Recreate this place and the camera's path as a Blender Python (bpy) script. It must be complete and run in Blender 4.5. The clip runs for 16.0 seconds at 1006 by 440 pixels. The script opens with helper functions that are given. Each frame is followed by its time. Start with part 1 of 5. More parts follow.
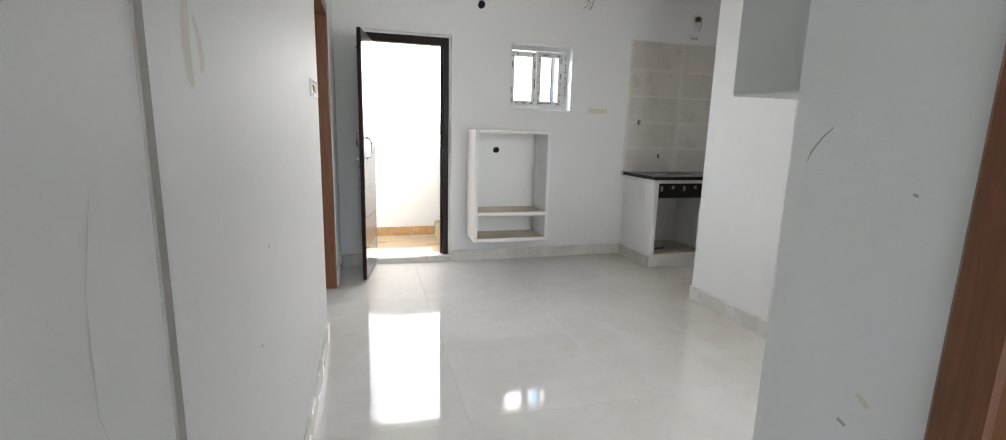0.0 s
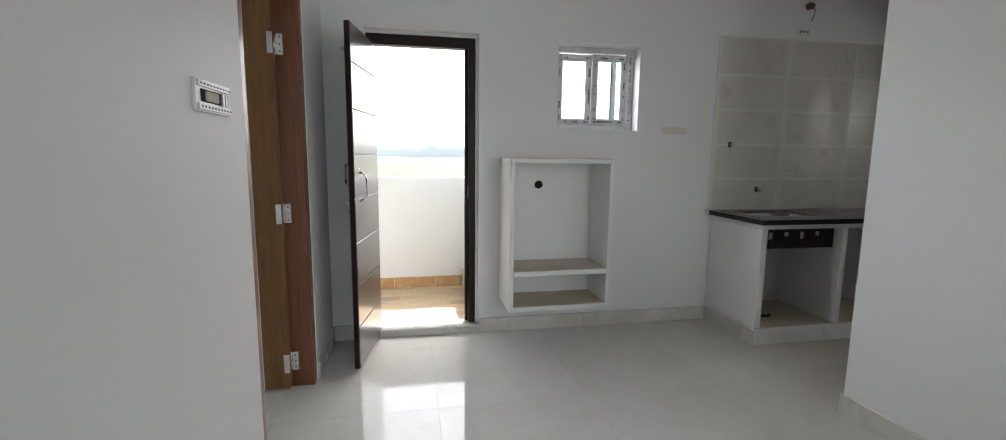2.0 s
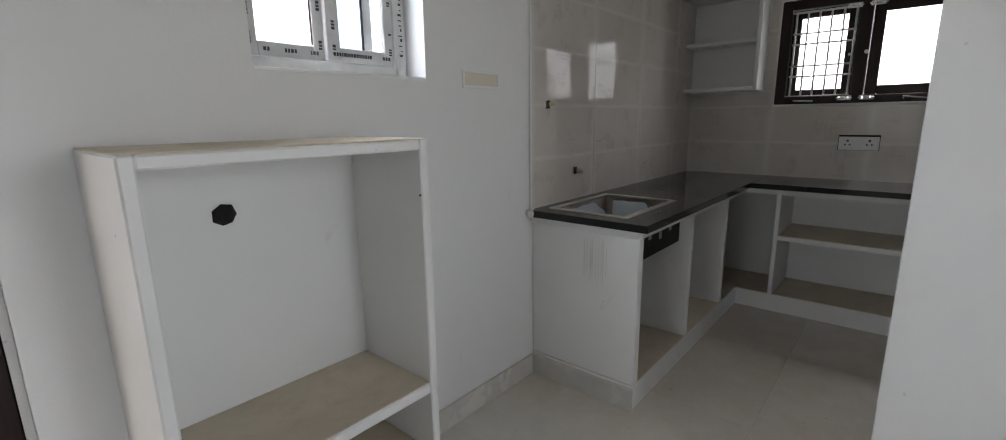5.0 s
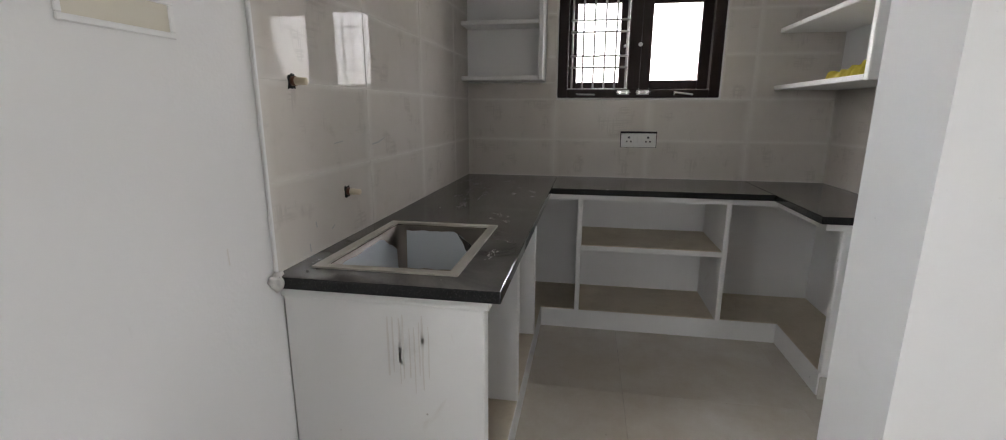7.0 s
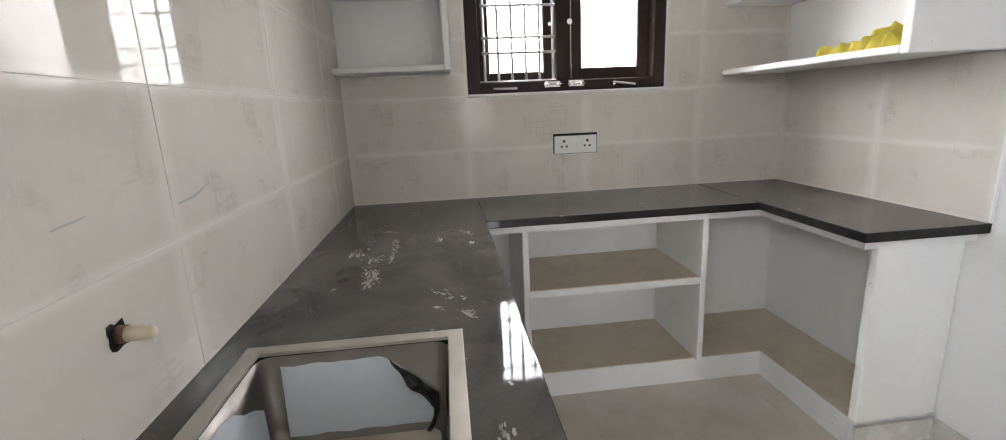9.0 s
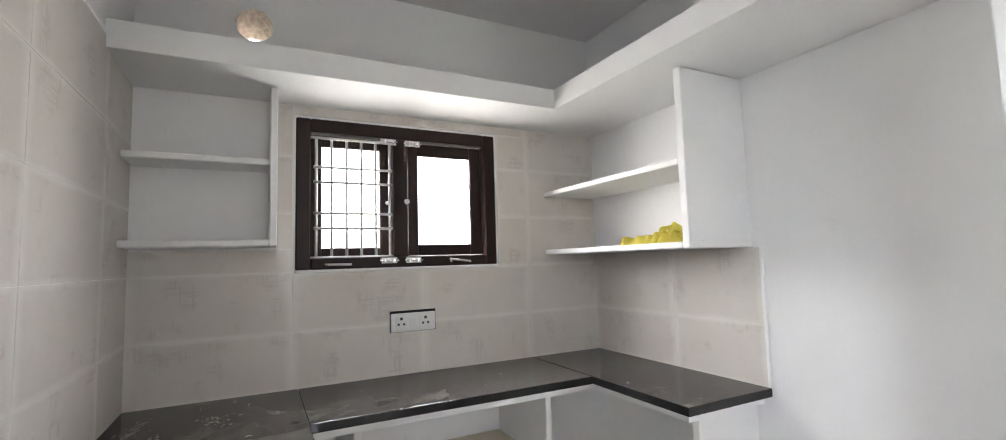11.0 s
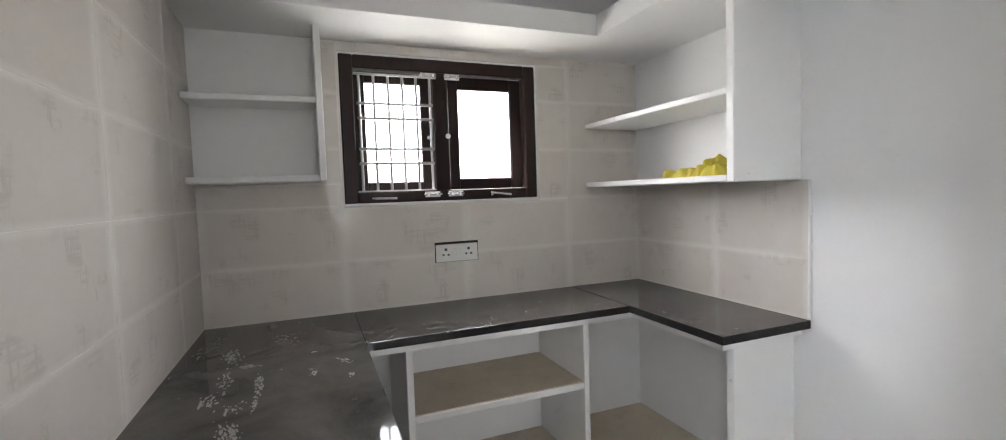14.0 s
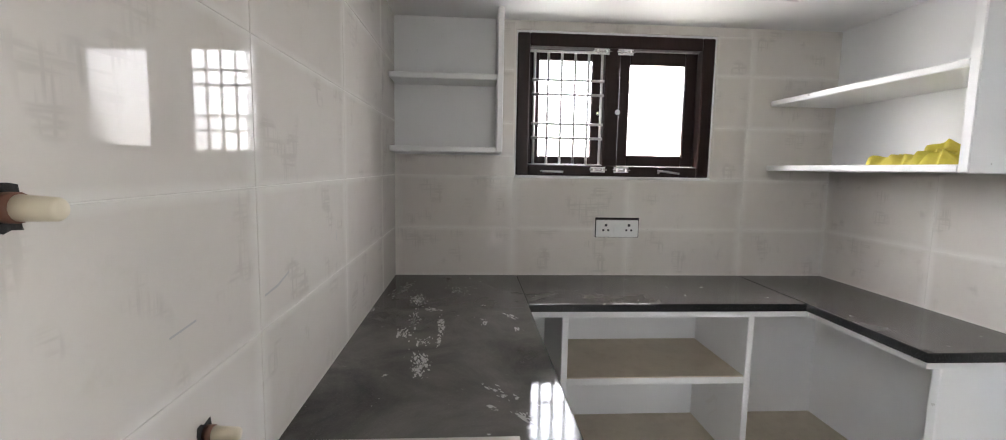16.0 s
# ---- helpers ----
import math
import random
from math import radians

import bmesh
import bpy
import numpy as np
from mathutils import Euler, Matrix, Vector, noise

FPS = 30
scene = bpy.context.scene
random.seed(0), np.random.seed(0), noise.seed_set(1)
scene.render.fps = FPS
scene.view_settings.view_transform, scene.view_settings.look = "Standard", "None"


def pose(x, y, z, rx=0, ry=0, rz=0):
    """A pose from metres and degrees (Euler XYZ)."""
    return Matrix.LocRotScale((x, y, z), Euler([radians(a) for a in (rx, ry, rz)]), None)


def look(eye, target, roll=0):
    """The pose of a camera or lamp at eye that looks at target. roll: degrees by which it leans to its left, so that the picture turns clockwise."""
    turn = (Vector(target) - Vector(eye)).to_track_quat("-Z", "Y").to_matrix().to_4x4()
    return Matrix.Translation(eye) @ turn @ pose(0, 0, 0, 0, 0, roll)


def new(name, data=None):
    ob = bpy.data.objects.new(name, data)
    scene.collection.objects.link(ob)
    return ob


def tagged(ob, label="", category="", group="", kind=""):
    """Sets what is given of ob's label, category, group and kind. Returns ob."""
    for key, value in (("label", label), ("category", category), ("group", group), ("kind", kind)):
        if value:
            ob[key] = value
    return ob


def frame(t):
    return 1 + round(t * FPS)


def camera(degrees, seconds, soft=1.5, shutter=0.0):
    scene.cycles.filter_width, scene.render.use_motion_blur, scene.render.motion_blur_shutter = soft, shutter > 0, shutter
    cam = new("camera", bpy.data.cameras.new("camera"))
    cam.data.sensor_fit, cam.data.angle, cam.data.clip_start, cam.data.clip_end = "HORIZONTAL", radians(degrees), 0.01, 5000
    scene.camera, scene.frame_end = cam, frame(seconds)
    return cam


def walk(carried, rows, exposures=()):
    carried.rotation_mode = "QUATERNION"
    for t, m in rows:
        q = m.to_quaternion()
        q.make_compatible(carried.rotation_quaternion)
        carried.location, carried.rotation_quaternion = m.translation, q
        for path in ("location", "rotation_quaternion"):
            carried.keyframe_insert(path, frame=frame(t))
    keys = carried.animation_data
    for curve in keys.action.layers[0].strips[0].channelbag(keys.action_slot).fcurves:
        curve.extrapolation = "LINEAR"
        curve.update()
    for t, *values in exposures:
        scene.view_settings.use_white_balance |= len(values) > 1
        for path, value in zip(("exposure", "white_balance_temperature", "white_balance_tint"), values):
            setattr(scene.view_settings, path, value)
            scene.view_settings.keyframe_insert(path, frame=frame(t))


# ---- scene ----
cam = camera(92.8, 16.0, 1.0)
EXPOSURES = [
    (0.0, 2.40, 6600, 11), (1.0, 2.08, 6600, 11), (2.0, 1.72, 6500, 11), (3.0, 1.72, 6500, 12), (4.0, 1.88, 6500, 12), (5.2, 1.86, 6500, 13),
    (7.5, 2.86, 6750, 14), (8.2, 3.33, 6750, 14), (10.3, 3.75, 6550, 13), (11.0, 3.65, 6550, 14), (11.6, 3.42, 6550, 14), (13.0, 3.38, 6550, 14), (14.5, 3.42, 6550, 14), (16.0, 3.5, 6550, 14),
]
PATH = [
    (0, (0.879, 1.399, 1.264), (1.416, 3.29, 0.9), 1.5),
    (0.2, (0.925, 1.421, 1.258), (1.433, 3.329, 0.938), 1.6),
    (0.5, (0.956, 1.53, 1.258), (1.434, 3.449, 0.957), 2.3),
    (1, (0.989, 1.864, 1.276), (1.455, 3.787, 0.985), 1.2),
    (1.5, (1.053, 2.207, 1.273), (1.518, 4.128, 0.97), 0.2),
    (2, (1.155, 2.560, 1.305), (1.537, 4.503, 1.030), 0.6),
    (2.5, (1.145, 2.968, 1.344), (1.553, 4.912, 1.114), 0.3),
    (3, (1.19, 3.297, 1.313), (1.648, 5.231, 1.089), -0.0),
    (3.5, (1.23, 3.648, 1.332), (1.728, 5.567, 1.069), 0.4),
    (4, (1.249, 3.977, 1.319), (1.93, 5.834, 1.023), 0.5),
    (4.5, (1.365, 4.272, 1.328), (2.536, 5.85, 0.958), -1.2),
    (5, (1.591, 4.508, 1.327), (3.083, 5.774, 0.913), -0.8),
    (5.2, (1.66, 4.579, 1.322), (3.287, 5.664, 0.902), 0.2),
    (7.5, (2.592, 5.229, 1.316), (4.526, 5.502, 0.882), -0.2),
    (8, (2.837, 5.333, 1.332), (4.780, 5.542, 0.909), -0.5),
    (8.2, (2.929, 5.355, 1.330), (4.874, 5.547, 0.905), -0.8),
    (10.3, (3.317, 5.507, 1.338), (5.024, 4.556, 0.909), -2.3),
    (10.5, (3.307, 5.478, 1.366), (5.053, 4.556, 1.037), -1.7),
    (11, (3.285, 5.458, 1.416), (5.060, 4.549, 1.584), -1.7),
    (11.5, (3.281, 5.478, 1.468), (5.019, 4.603, 1.933), -1.6),
    (12, (3.265, 5.499, 1.531), (4.971, 4.679, 2.179), -1.1),
    (12.5, (3.256, 5.504, 1.527), (4.970, 4.697, 2.167), -1.0),
    (13, (3.242, 5.500, 1.522), (4.978, 4.701, 2.111), -1.2),
    (13.5, (3.243, 5.484, 1.480), (5.056, 4.690, 1.769), -2.1),
    (14, (3.248, 5.462, 1.428), (5.102, 4.721, 1.314), -1.9),
    (14.5, (3.248, 5.468, 1.423), (5.107, 4.766, 1.199), -2.1),
    (15, (3.246, 5.482, 1.424), (5.121, 4.819, 1.210), -1.8),
    (15.5, (3.225, 5.502, 1.426), (5.171, 5.080, 1.231), -0.4),
    (16, (3.190, 5.531, 1.432), (5.175, 5.399, 1.216), 1.0),
]
walk(cam, [(t, look(eye, target, roll)) for t, eye, target, roll in PATH], EXPOSURES)

# ---- world and light ----
SUN_ELEV, SUN_AZ = 56.0, 20.0
world = bpy.data.worlds.new("sky")
scene.world = world
world.use_nodes = True
wn = world.node_tree.nodes
sky = wn.new("ShaderNodeTexSky")
sky.sky_type = "NISHITA"
sky.sun_disc = False
sky.sun_elevation, sky.sun_rotation = radians(SUN_ELEV), radians(SUN_AZ)
sky.air_density, sky.dust_density, sky.ozone_density = 1.0, 3.0, 1.0
wn["Background"].inputs["Strength"].default_value = 0.12
haze = wn.new("ShaderNodeHueSaturation")
haze.inputs["Saturation"].default_value, haze.inputs["Value"].default_value = 0.35, 2.0
world.node_tree.links.new(sky.outputs["Color"], haze.inputs["Color"])
world.node_tree.links.new(haze.outputs["Color"], wn["Background"].inputs["Color"])


def lamp(name, kind, m, energy, colour=(1, 1, 1), size=(1, 1)):
    data = bpy.data.lights.new(name, kind)
    data.energy, data.color = energy, colour
    if kind == "AREA":
        data.shape, data.size, data.size_y = "RECTANGLE", size[0], size[1]
    ob = new(name, data)
    ob.matrix_world = m
    return ob


sun = lamp("sun", "SUN", look((0, 0, 0), (-math.sin(radians(SUN_AZ)) * math.cos(radians(SUN_ELEV)),
           -math.cos(radians(SUN_AZ)) * math.cos(radians(SUN_ELEV)), -math.sin(radians(SUN_ELEV)))), 4.5, (1.0, 0.98, 0.95))
sun.data.angle = radians(1.0)
# daylight in the openings, and an added fill for the hall
lamp("kitchen_window_daylight", "AREA", look((5.95, 4.815, 1.75), (4.0, 4.815, 1.15)), 3.0, (1.0, 0.99, 0.98), (1.05, 0.75))
lamp("passage_daylight", "AREA", look((1.1, -1.62, 1.35), (1.1, 1.0, 1.30)), 5, (0.80, 0.925, 1.0), (0.95, 1.9))
# fill added to brighten the west wall, through an unseen, made-up opening
lamp("hall_fill", "AREA", look((2.72, 1.90, 1.5), (0.6, 3.6, 1.2)), 4.6, (0.96, 0.98, 1.0), (0.85, 1.15))
lamp("north_window_daylight", "AREA", look((2.11, 6.29, 2.05), (4.4, 4.2, 0.4)), 8.5, (0.93, 0.97, 1.0), (0.7, 0.6))
lamp("bedroom_daylight", "AREA", look((-2.62, 5.0, 1.5), (5.2, 4.6, 0.6)), 4.0, (0.95, 0.98, 1.0), (1.05, 1.2))


# ---- materials ----
class Mat:
    def __init__(self, name, colour=(0.8, 0.8, 0.8), rough=0.6, metal=0.0):
        self.m = bpy.data.materials.new(name)
        self.m.use_nodes = True
        self.t = self.m.node_tree
        self.b = self.t.nodes["Principled BSDF"]
        self.b.inputs["Base Color"].default_value = (*colour, 1)
        self.b.inputs["Roughness"].default_value = rough
        self.b.inputs["Metallic"].default_value = metal
        self.co = None

    def node(self, kind, **sockets):
        n = self.t.nodes.new(kind)
        for k, v in sockets.items():
            n.inputs[k.replace("_", " ")].default_value = v
        return n

    def link(self, a, b):
        self.t.links.new(a, b)

    def coords(self, scale=(1, 1, 1), vary=False, world_place=False):
        tc = self.node("ShaderNodeTexCoord")
        mp = self.node("ShaderNodeMapping")
        mp.inputs["Scale"].default_value = scale
        src = tc.outputs["Object"]
        if world_place:
            src = self.node("ShaderNodeNewGeometry").outputs["Position"]
        if vary:
            oi = self.node("ShaderNodeObjectInfo")
            vm = self.node("ShaderNodeVectorMath")
            vm.operation = "SCALE"
            vm.inputs[0].default_value = (13.0, 29.0, 17.0)
            self.link(oi.outputs["Random"], vm.inputs["Scale"])
            va = self.node("ShaderNodeVectorMath")
            self.link(src, va.inputs[0])
            self.link(vm.outputs[0], va.inputs[1])
            src = va.outputs[0]
        self.link(src, mp.inputs["Vector"])
        return mp.outputs[0]

    def noise(self, co, scale, detail=4.0, rough=0.55, dist=0.0):
        n = self.node("ShaderNodeTexNoise", Scale=scale, Detail=detail, Roughness=rough, Distortion=dist)
        self.link(co, n.inputs["Vector"])
        return n.outputs["Fac"]

    def ramp(self, fac, lo, hi, a=0.0, b=1.0):
        n = self.node("ShaderNodeMapRange")
        n.clamp = True
        for i, v in enumerate((lo, hi, a, b)):
            n.inputs[i + 1].default_value = v
        self.link(fac, n.inputs[0])
        return n.outputs[0]

    def math(self, op, a, b):
        n = self.node("ShaderNodeMath")
        n.operation = op
        for i, v in enumerate((a, b)):
            if isinstance(v, (int, float)):
                n.inputs[i].default_value = v
            else:
                self.link(v, n.inputs[i])
        return n.outputs[0]

    def mix(self, fac, a, b):
        n = self.node("ShaderNodeMix")
        n.data_type = "RGBA"
        if isinstance(fac, (int, float)):
            n.inputs[0].default_value = fac
        else:
            self.link(fac, n.inputs[0])
        for i, v in ((6, a), (7, b)):
            if isinstance(v, tuple):
                n.inputs[i].default_value = (*v, 1)
            else:
                self.link(v, n.inputs[i])
        return n.outputs[2]

    def colour(self, out):
        self.link(out, self.b.inputs["Base Color"])
        return self

    def rough(self, out):
        self.link(out, self.b.inputs["Roughness"])
        return self

    def bump(self, h, strength=0.2, distance=0.01):
        n = self.node("ShaderNodeBump", Strength=strength, Distance=distance)
        self.link(h, n.inputs["Height"])
        self.link(n.outputs[0], self.b.inputs["Normal"])
        return self


def paint(name, base, dirt, rough=0.55, amount=0.5, smear=True):
    """Roller-painted plaster: faint mottling, hand smudges, short scuffs."""
    m = Mat(name, base, rough)
    co = m.coords()
    big = m.ramp(m.noise(co, 0.9, 3), 0.35, 0.7)
    c = m.mix(m.math("MULTIPLY", big, 0.35), base, tuple(v * 0.93 for v in base))
    smudge = m.ramp(m.noise(co, 5.0, 5, 0.6, 0.6), 0.66, 0.80)
    c = m.mix(m.math("MULTIPLY", smudge, 0.35 * amount), c, dirt)
    if smear:
        st = m.coords((6.0, 6.0, 1.6))
        run = m.ramp(m.noise(st, 3.0, 4, 0.6), 0.72, 0.80)
        c = m.mix(m.math("MULTIPLY", run, 0.35 * amount), c, dirt)
        spot = m.ramp(m.noise(co, 26.0, 2), 0.76, 0.80)
        c = m.mix(m.math("MULTIPLY", spot, 0.5 * amount), c, tuple(v * 0.5 for v in dirt))
    m.colour(c)
    h = m.math("ADD", m.math("MULTIPLY", m.noise(co, 110.0, 2), 0.35), m.noise(co, 7.0, 3))
    return m.bump(h, 0.10, 0.012)


WALL = paint("white_wall_paint", (0.80, 0.80, 0.795), (0.50, 0.47, 0.42)).m
# for the wall box: a grey darker than the wall paint
BOX_GREY = paint("grey_wall_box", (0.66, 0.67, 0.66), (0.5, 0.48, 0.44), 0.7, 0.4, False).m
CEIL = paint("ceiling_paint", (0.74, 0.735, 0.73), (0.6, 0.57, 0.53), 0.7, 0.3, False).m
EDGE = paint("white_enamel_edge", (0.82, 0.82, 0.81), (0.45, 0.38, 0.30), 0.45, 1.3).m
PLASTER = paint("cream_plaster", (0.70, 0.66, 0.56), (0.45, 0.38, 0.28), 0.8, 0.8).m
OUTSIDE = paint("outside_white_paint", (0.70, 0.715, 0.72), (0.6, 0.58, 0.54), 0.8, 0.4).m


def stone(name, base, dust, rough, amount=0.5):
    m = Mat(name, base, rough)
    co = m.coords(vary=True)
    c = m.mix(m.ramp(m.noise(co, 4.0, 5, 0.6, 0.5), 0.35, 0.7), base, tuple(v * 0.86 for v in base))
    c = m.mix(m.math("MULTIPLY", m.ramp(m.noise(co, 14.0, 6, 0.65), 0.5, 0.75), amount), c, dust)
    m.colour(c)
    m.rough(m.ramp(m.noise(co, 6.0, 4), 0.3, 0.7, rough * 0.8, rough * 1.3))
    return m.bump(m.noise(co, 40.0, 3), 0.05, 0.004)


SHELF = stone("dusty_beige_stone", (0.64, 0.56, 0.44), (0.44, 0.35, 0.24), 0.55, 0.45).m
PLINTH = stone("cream_skirting_tile", (0.68, 0.66, 0.61), (0.55, 0.51, 0.45), 0.25, 0.25).m


def floor_tile():
    m = Mat("polished_cream_floor_tile", (0.74, 0.72, 0.68), 0.06)
    co = m.coords(vary=True)
    cloud = m.ramp(m.noise(co, 1.6, 5, 0.6, 1.0), 0.35, 0.7)
    c = m.mix(cloud, (0.76, 0.75, 0.72), (0.70, 0.685, 0.65))
    vein = m.ramp(m.noise(co, 3.5, 6, 0.7, 2.0), 0.49, 0.53)
    c = m.mix(m.math("MULTIPLY", vein, 0.10), c, (0.55, 0.51, 0.45))
    dust = m.ramp(m.noise(co, 9.0, 6, 0.7, 0.4), 0.55, 0.78)
    c = m.mix(m.math("MULTIPLY", dust, 0.25), c, (0.60, 0.55, 0.47))
    sep = m.node("ShaderNodeSeparateXYZ")
    m.link(m.coords(world_place=True), sep.inputs[0])
    # building dust trodden into the kitchen end
    trod = m.math("MULTIPLY", m.ramp(m.math("ADD", sep.outputs[0], m.noise(co, 1.2, 3)), 2.9, 4.2), m.ramp(m.noise(co, 4.0, 6, 0.7), 0.25, 0.65, 0.35, 0.75))
    c = m.mix(trod, c, (0.50, 0.43, 0.335))
    spot = m.ramp(m.noise(co, 34.0, 2), 0.75, 0.78)
    c = m.mix(m.math("MULTIPLY", spot, 0.6), c, (0.25, 0.2, 0.15))
    m.colour(c)
    m.rough(m.math("ADD", m.ramp(dust, 0.0, 1.0, 0.035, 0.20), m.math("MULTIPLY", cloud, 0.03)))
    m.b.inputs["IOR"].default_value = 1.55
    return m.bump(m.noise(co, 2.5, 2), 0.015, 0.01).m


FLOOR = floor_tile()
GROUT = Mat("pale_grout", (0.72, 0.70, 0.65), 0.8)
GROUT.bump(GROUT.noise(GROUT.coords(), 60.0, 3), 0.3, 0.004)
GROUT = GROUT.m


def wall_tile():
    """Glazed cream tile with woven hatch patches in grey-beige."""
    m = Mat("glazed_cream_wall_tile", (0.62, 0.58, 0.51), 0.10)
    co = m.coords(vary=True)
    base = m.mix(m.ramp(m.noise(co, 2.2, 4, 0.6), 0.3, 0.7), (0.66, 0.622, 0.575), (0.60, 0.562, 0.515))
    total = None
    for scale, seed in (((1, 1, 0.07), 0.0), ((0.07, 0.07, 1), 4.0)):
        s = m.coords(tuple(v * 1.0 for v in scale), vary=True)
        lines = m.ramp(m.noise(s, 110.0, 2, 0.5), 0.48, 0.62)
        total = lines if total is None else m.math("MAXIMUM", total, lines)
    where = m.ramp(m.noise(co, 7.5, 2, 0.5), 0.57, 0.64)
    c = m.mix(m.math("MULTIPLY", m.math("MULTIPLY", total, where), 0.28), base, (0.36, 0.33, 0.30))
    grime = m.ramp(m.noise(co, 11.0, 6, 0.7), 0.58, 0.8)
    c = m.mix(m.math("MULTIPLY", grime, 0.25), c, (0.45, 0.40, 0.33))
    m.colour(c)
    gen = m.node("ShaderNodeTexCoord").outputs["Generated"]
    sep = m.node("ShaderNodeSeparateXYZ")
    m.link(gen, sep.inputs[0])
    edge = None
    for k in range(3):
        d = m.math("ABSOLUTE", m.math("SUBTRACT", sep.outputs[k], 0.5), 0.0)
        # thin axis of the tile carries no edge
        d = m.math("MULTIPLY", d, m.math("LESS_THAN", d, 0.4995))
        edge = d if edge is None else m.math("MAXIMUM", edge, d)
    smear = m.ramp(m.math("ADD", edge, m.math("MULTIPLY", m.noise(co, 9.0, 4), 0.05)), 0.462, 0.525)
    c = m.mix(m.math("MULTIPLY", smear, 0.50), c, (0.78, 0.76, 0.71))
    m.colour(c)
    m.rough(m.ramp(m.math("MAXIMUM", grime, smear), 0.0, 1.0, 0.012, 0.16))
    m.b.inputs["Specular IOR Level"].default_value = 0.085
    return m.bump(m.noise(co, 3.0, 2), 0.006, 0.006).m


TILE = wall_tile()


def granite():
    m = Mat("dusty_black_granite", (0.03, 0.03, 0.032), 0.12)
    co = m.coords()
    c = m.mix(m.ramp(m.noise(co, 240.0, 2), 0.55, 0.7), (0.018, 0.018, 0.019), (0.040, 0.040, 0.040))
    up = m.node("ShaderNodeSeparateXYZ")
    m.link(m.node("ShaderNodeNewGeometry").outputs["Normal"], up.inputs[0])
    dust = m.math("MULTIPLY", m.ramp(m.noise(co, 3.2, 6, 0.65, 0.6), 0.30, 0.80, 0.12, 1.0), m.ramp(up.outputs[2], 0.6, 0.95))
    c = m.mix(m.math("MULTIPLY", dust, 0.50), c, (0.30, 0.28, 0.25))
    smear = m.math("MULTIPLY", m.ramp(m.noise(co, 22.0, 3, 0.6), 0.70, 0.73), 0.6)
    c = m.mix(m.math("MULTIPLY", smear, 0.75), c, (0.55, 0.53, 0.49))
    m.colour(c)
    m.rough(m.math("ADD", m.ramp(dust, 0.0, 1.0, 0.015, 0.10), m.math("MULTIPLY", smear, 0.4)))
    m.b.inputs["Specular IOR Level"].default_value = 0.25
    return m.m


GRANITE = granite()


def wood(name, a, b, rough=0.35, along="z", gloss=0.0, specular=0.5):
    m = Mat(name, a, rough)
    sc = {"z": (9, 9, 0.7), "x": (0.7, 9, 9), "y": (9, 0.7, 9)}[along]
    co = m.coords(sc)
    g = m.noise(co, 4.0, 8, 0.65, 1.2)
    c = m.mix(m.ramp(g, 0.35, 0.68), a, b)
    fine = m.ramp(m.noise(m.coords(tuple(v * 5 for v in sc)), 6.0, 3), 0.55, 0.75)
    c = m.mix(m.math("MULTIPLY", fine, 0.35), c, tuple(v * 0.5 for v in b))
    m.colour(c)
    m.rough(m.ramp(g, 0.3, 0.7, rough * 0.8, rough * 1.25))
    m.b.inputs["Coat Weight"].default_value = gloss
    m.b.inputs["Specular IOR Level"].default_value = specular
    m.b.inputs["Coat Roughness"].default_value = 0.15
    return m.bump(g, 0.06, 0.003).m


TEAK = wood("varnished_orange_teak", (0.24, 0.112, 0.022), (0.13, 0.056, 0.011), 0.32, "z", 0.5)
REDWOOD = wood("red_brown_frame_wood", (0.21, 0.072, 0.026), (0.12, 0.038, 0.014), 0.42, "z", 0.3)
DARK = wood("dark_brown_enamel", (0.022, 0.010, 0.009), (0.016, 0.007, 0.006), 0.40, "z", 0.0, 0.22)
LAMINATE = Mat("dark_brown_laminate", (0.072, 0.050, 0.055), 0.34)
LAMINATE.colour(LAMINATE.mix(LAMINATE.ramp(LAMINATE.noise(LAMINATE.coords((1, 1, 0.3)), 5.0, 5), 0.3, 0.7), (0.074, 0.052, 0.057), (0.064, 0.044, 0.048)))
LAMINATE.b.inputs["Coat Weight"].default_value, LAMINATE.b.inputs["Coat Roughness"].default_value = 1.0, 0.14
LAMINATE = LAMINATE.m


def metal(name, colour, rough):
    m = Mat(name, colour, rough, 1.0)
    co = m.coords()
    m.rough(m.ramp(m.noise(co, 18.0, 4), 0.3, 0.7, rough * 0.7, rough * 1.4))
    return m.m


STEEL = metal("brushed_steel", (0.36, 0.33, 0.30), 0.40)
RIM = stone("dusty_steel_rim", (0.46, 0.43, 0.38), (0.34, 0.31, 0.27), 0.4, 0.4)
RIM.b.inputs["Metallic"].default_value = 0.35
RIM = RIM.m
CHROME = metal("bright_chrome", (0.80, 0.80, 0.80), 0.14)
SILVER = Mat("silver_painted_iron", (0.62, 0.61, 0.60), 0.4, 0.3).m
UPVC = Mat("white_upvc", (0.78, 0.78, 0.78), 0.3)
UPVC.colour(UPVC.mix(UPVC.ramp(UPVC.noise(UPVC.coords(), 9.0, 4), 0.4, 0.7), (0.66, 0.66, 0.66), (0.50, 0.50, 0.50)))
UPVC = UPVC.m
INK = Mat("black_ink", (0.03, 0.03, 0.035), 0.5).m
BLACK = Mat("black_cavity", (0.010, 0.009, 0.008), 0.9)
BLACK.bump(BLACK.noise(BLACK.coords(), 50.0, 4), 0.6, 0.01)
BLACK = BLACK.m
PLASTIC = Mat("white_plastic", (0.75, 0.75, 0.73), 0.3).m
CREAM_PIPE = Mat("cream_cpvc_pipe", (0.68, 0.60, 0.45), 0.4).m
RED_WIRE = Mat("red_wire", (0.25, 0.03, 0.02), 0.5).m
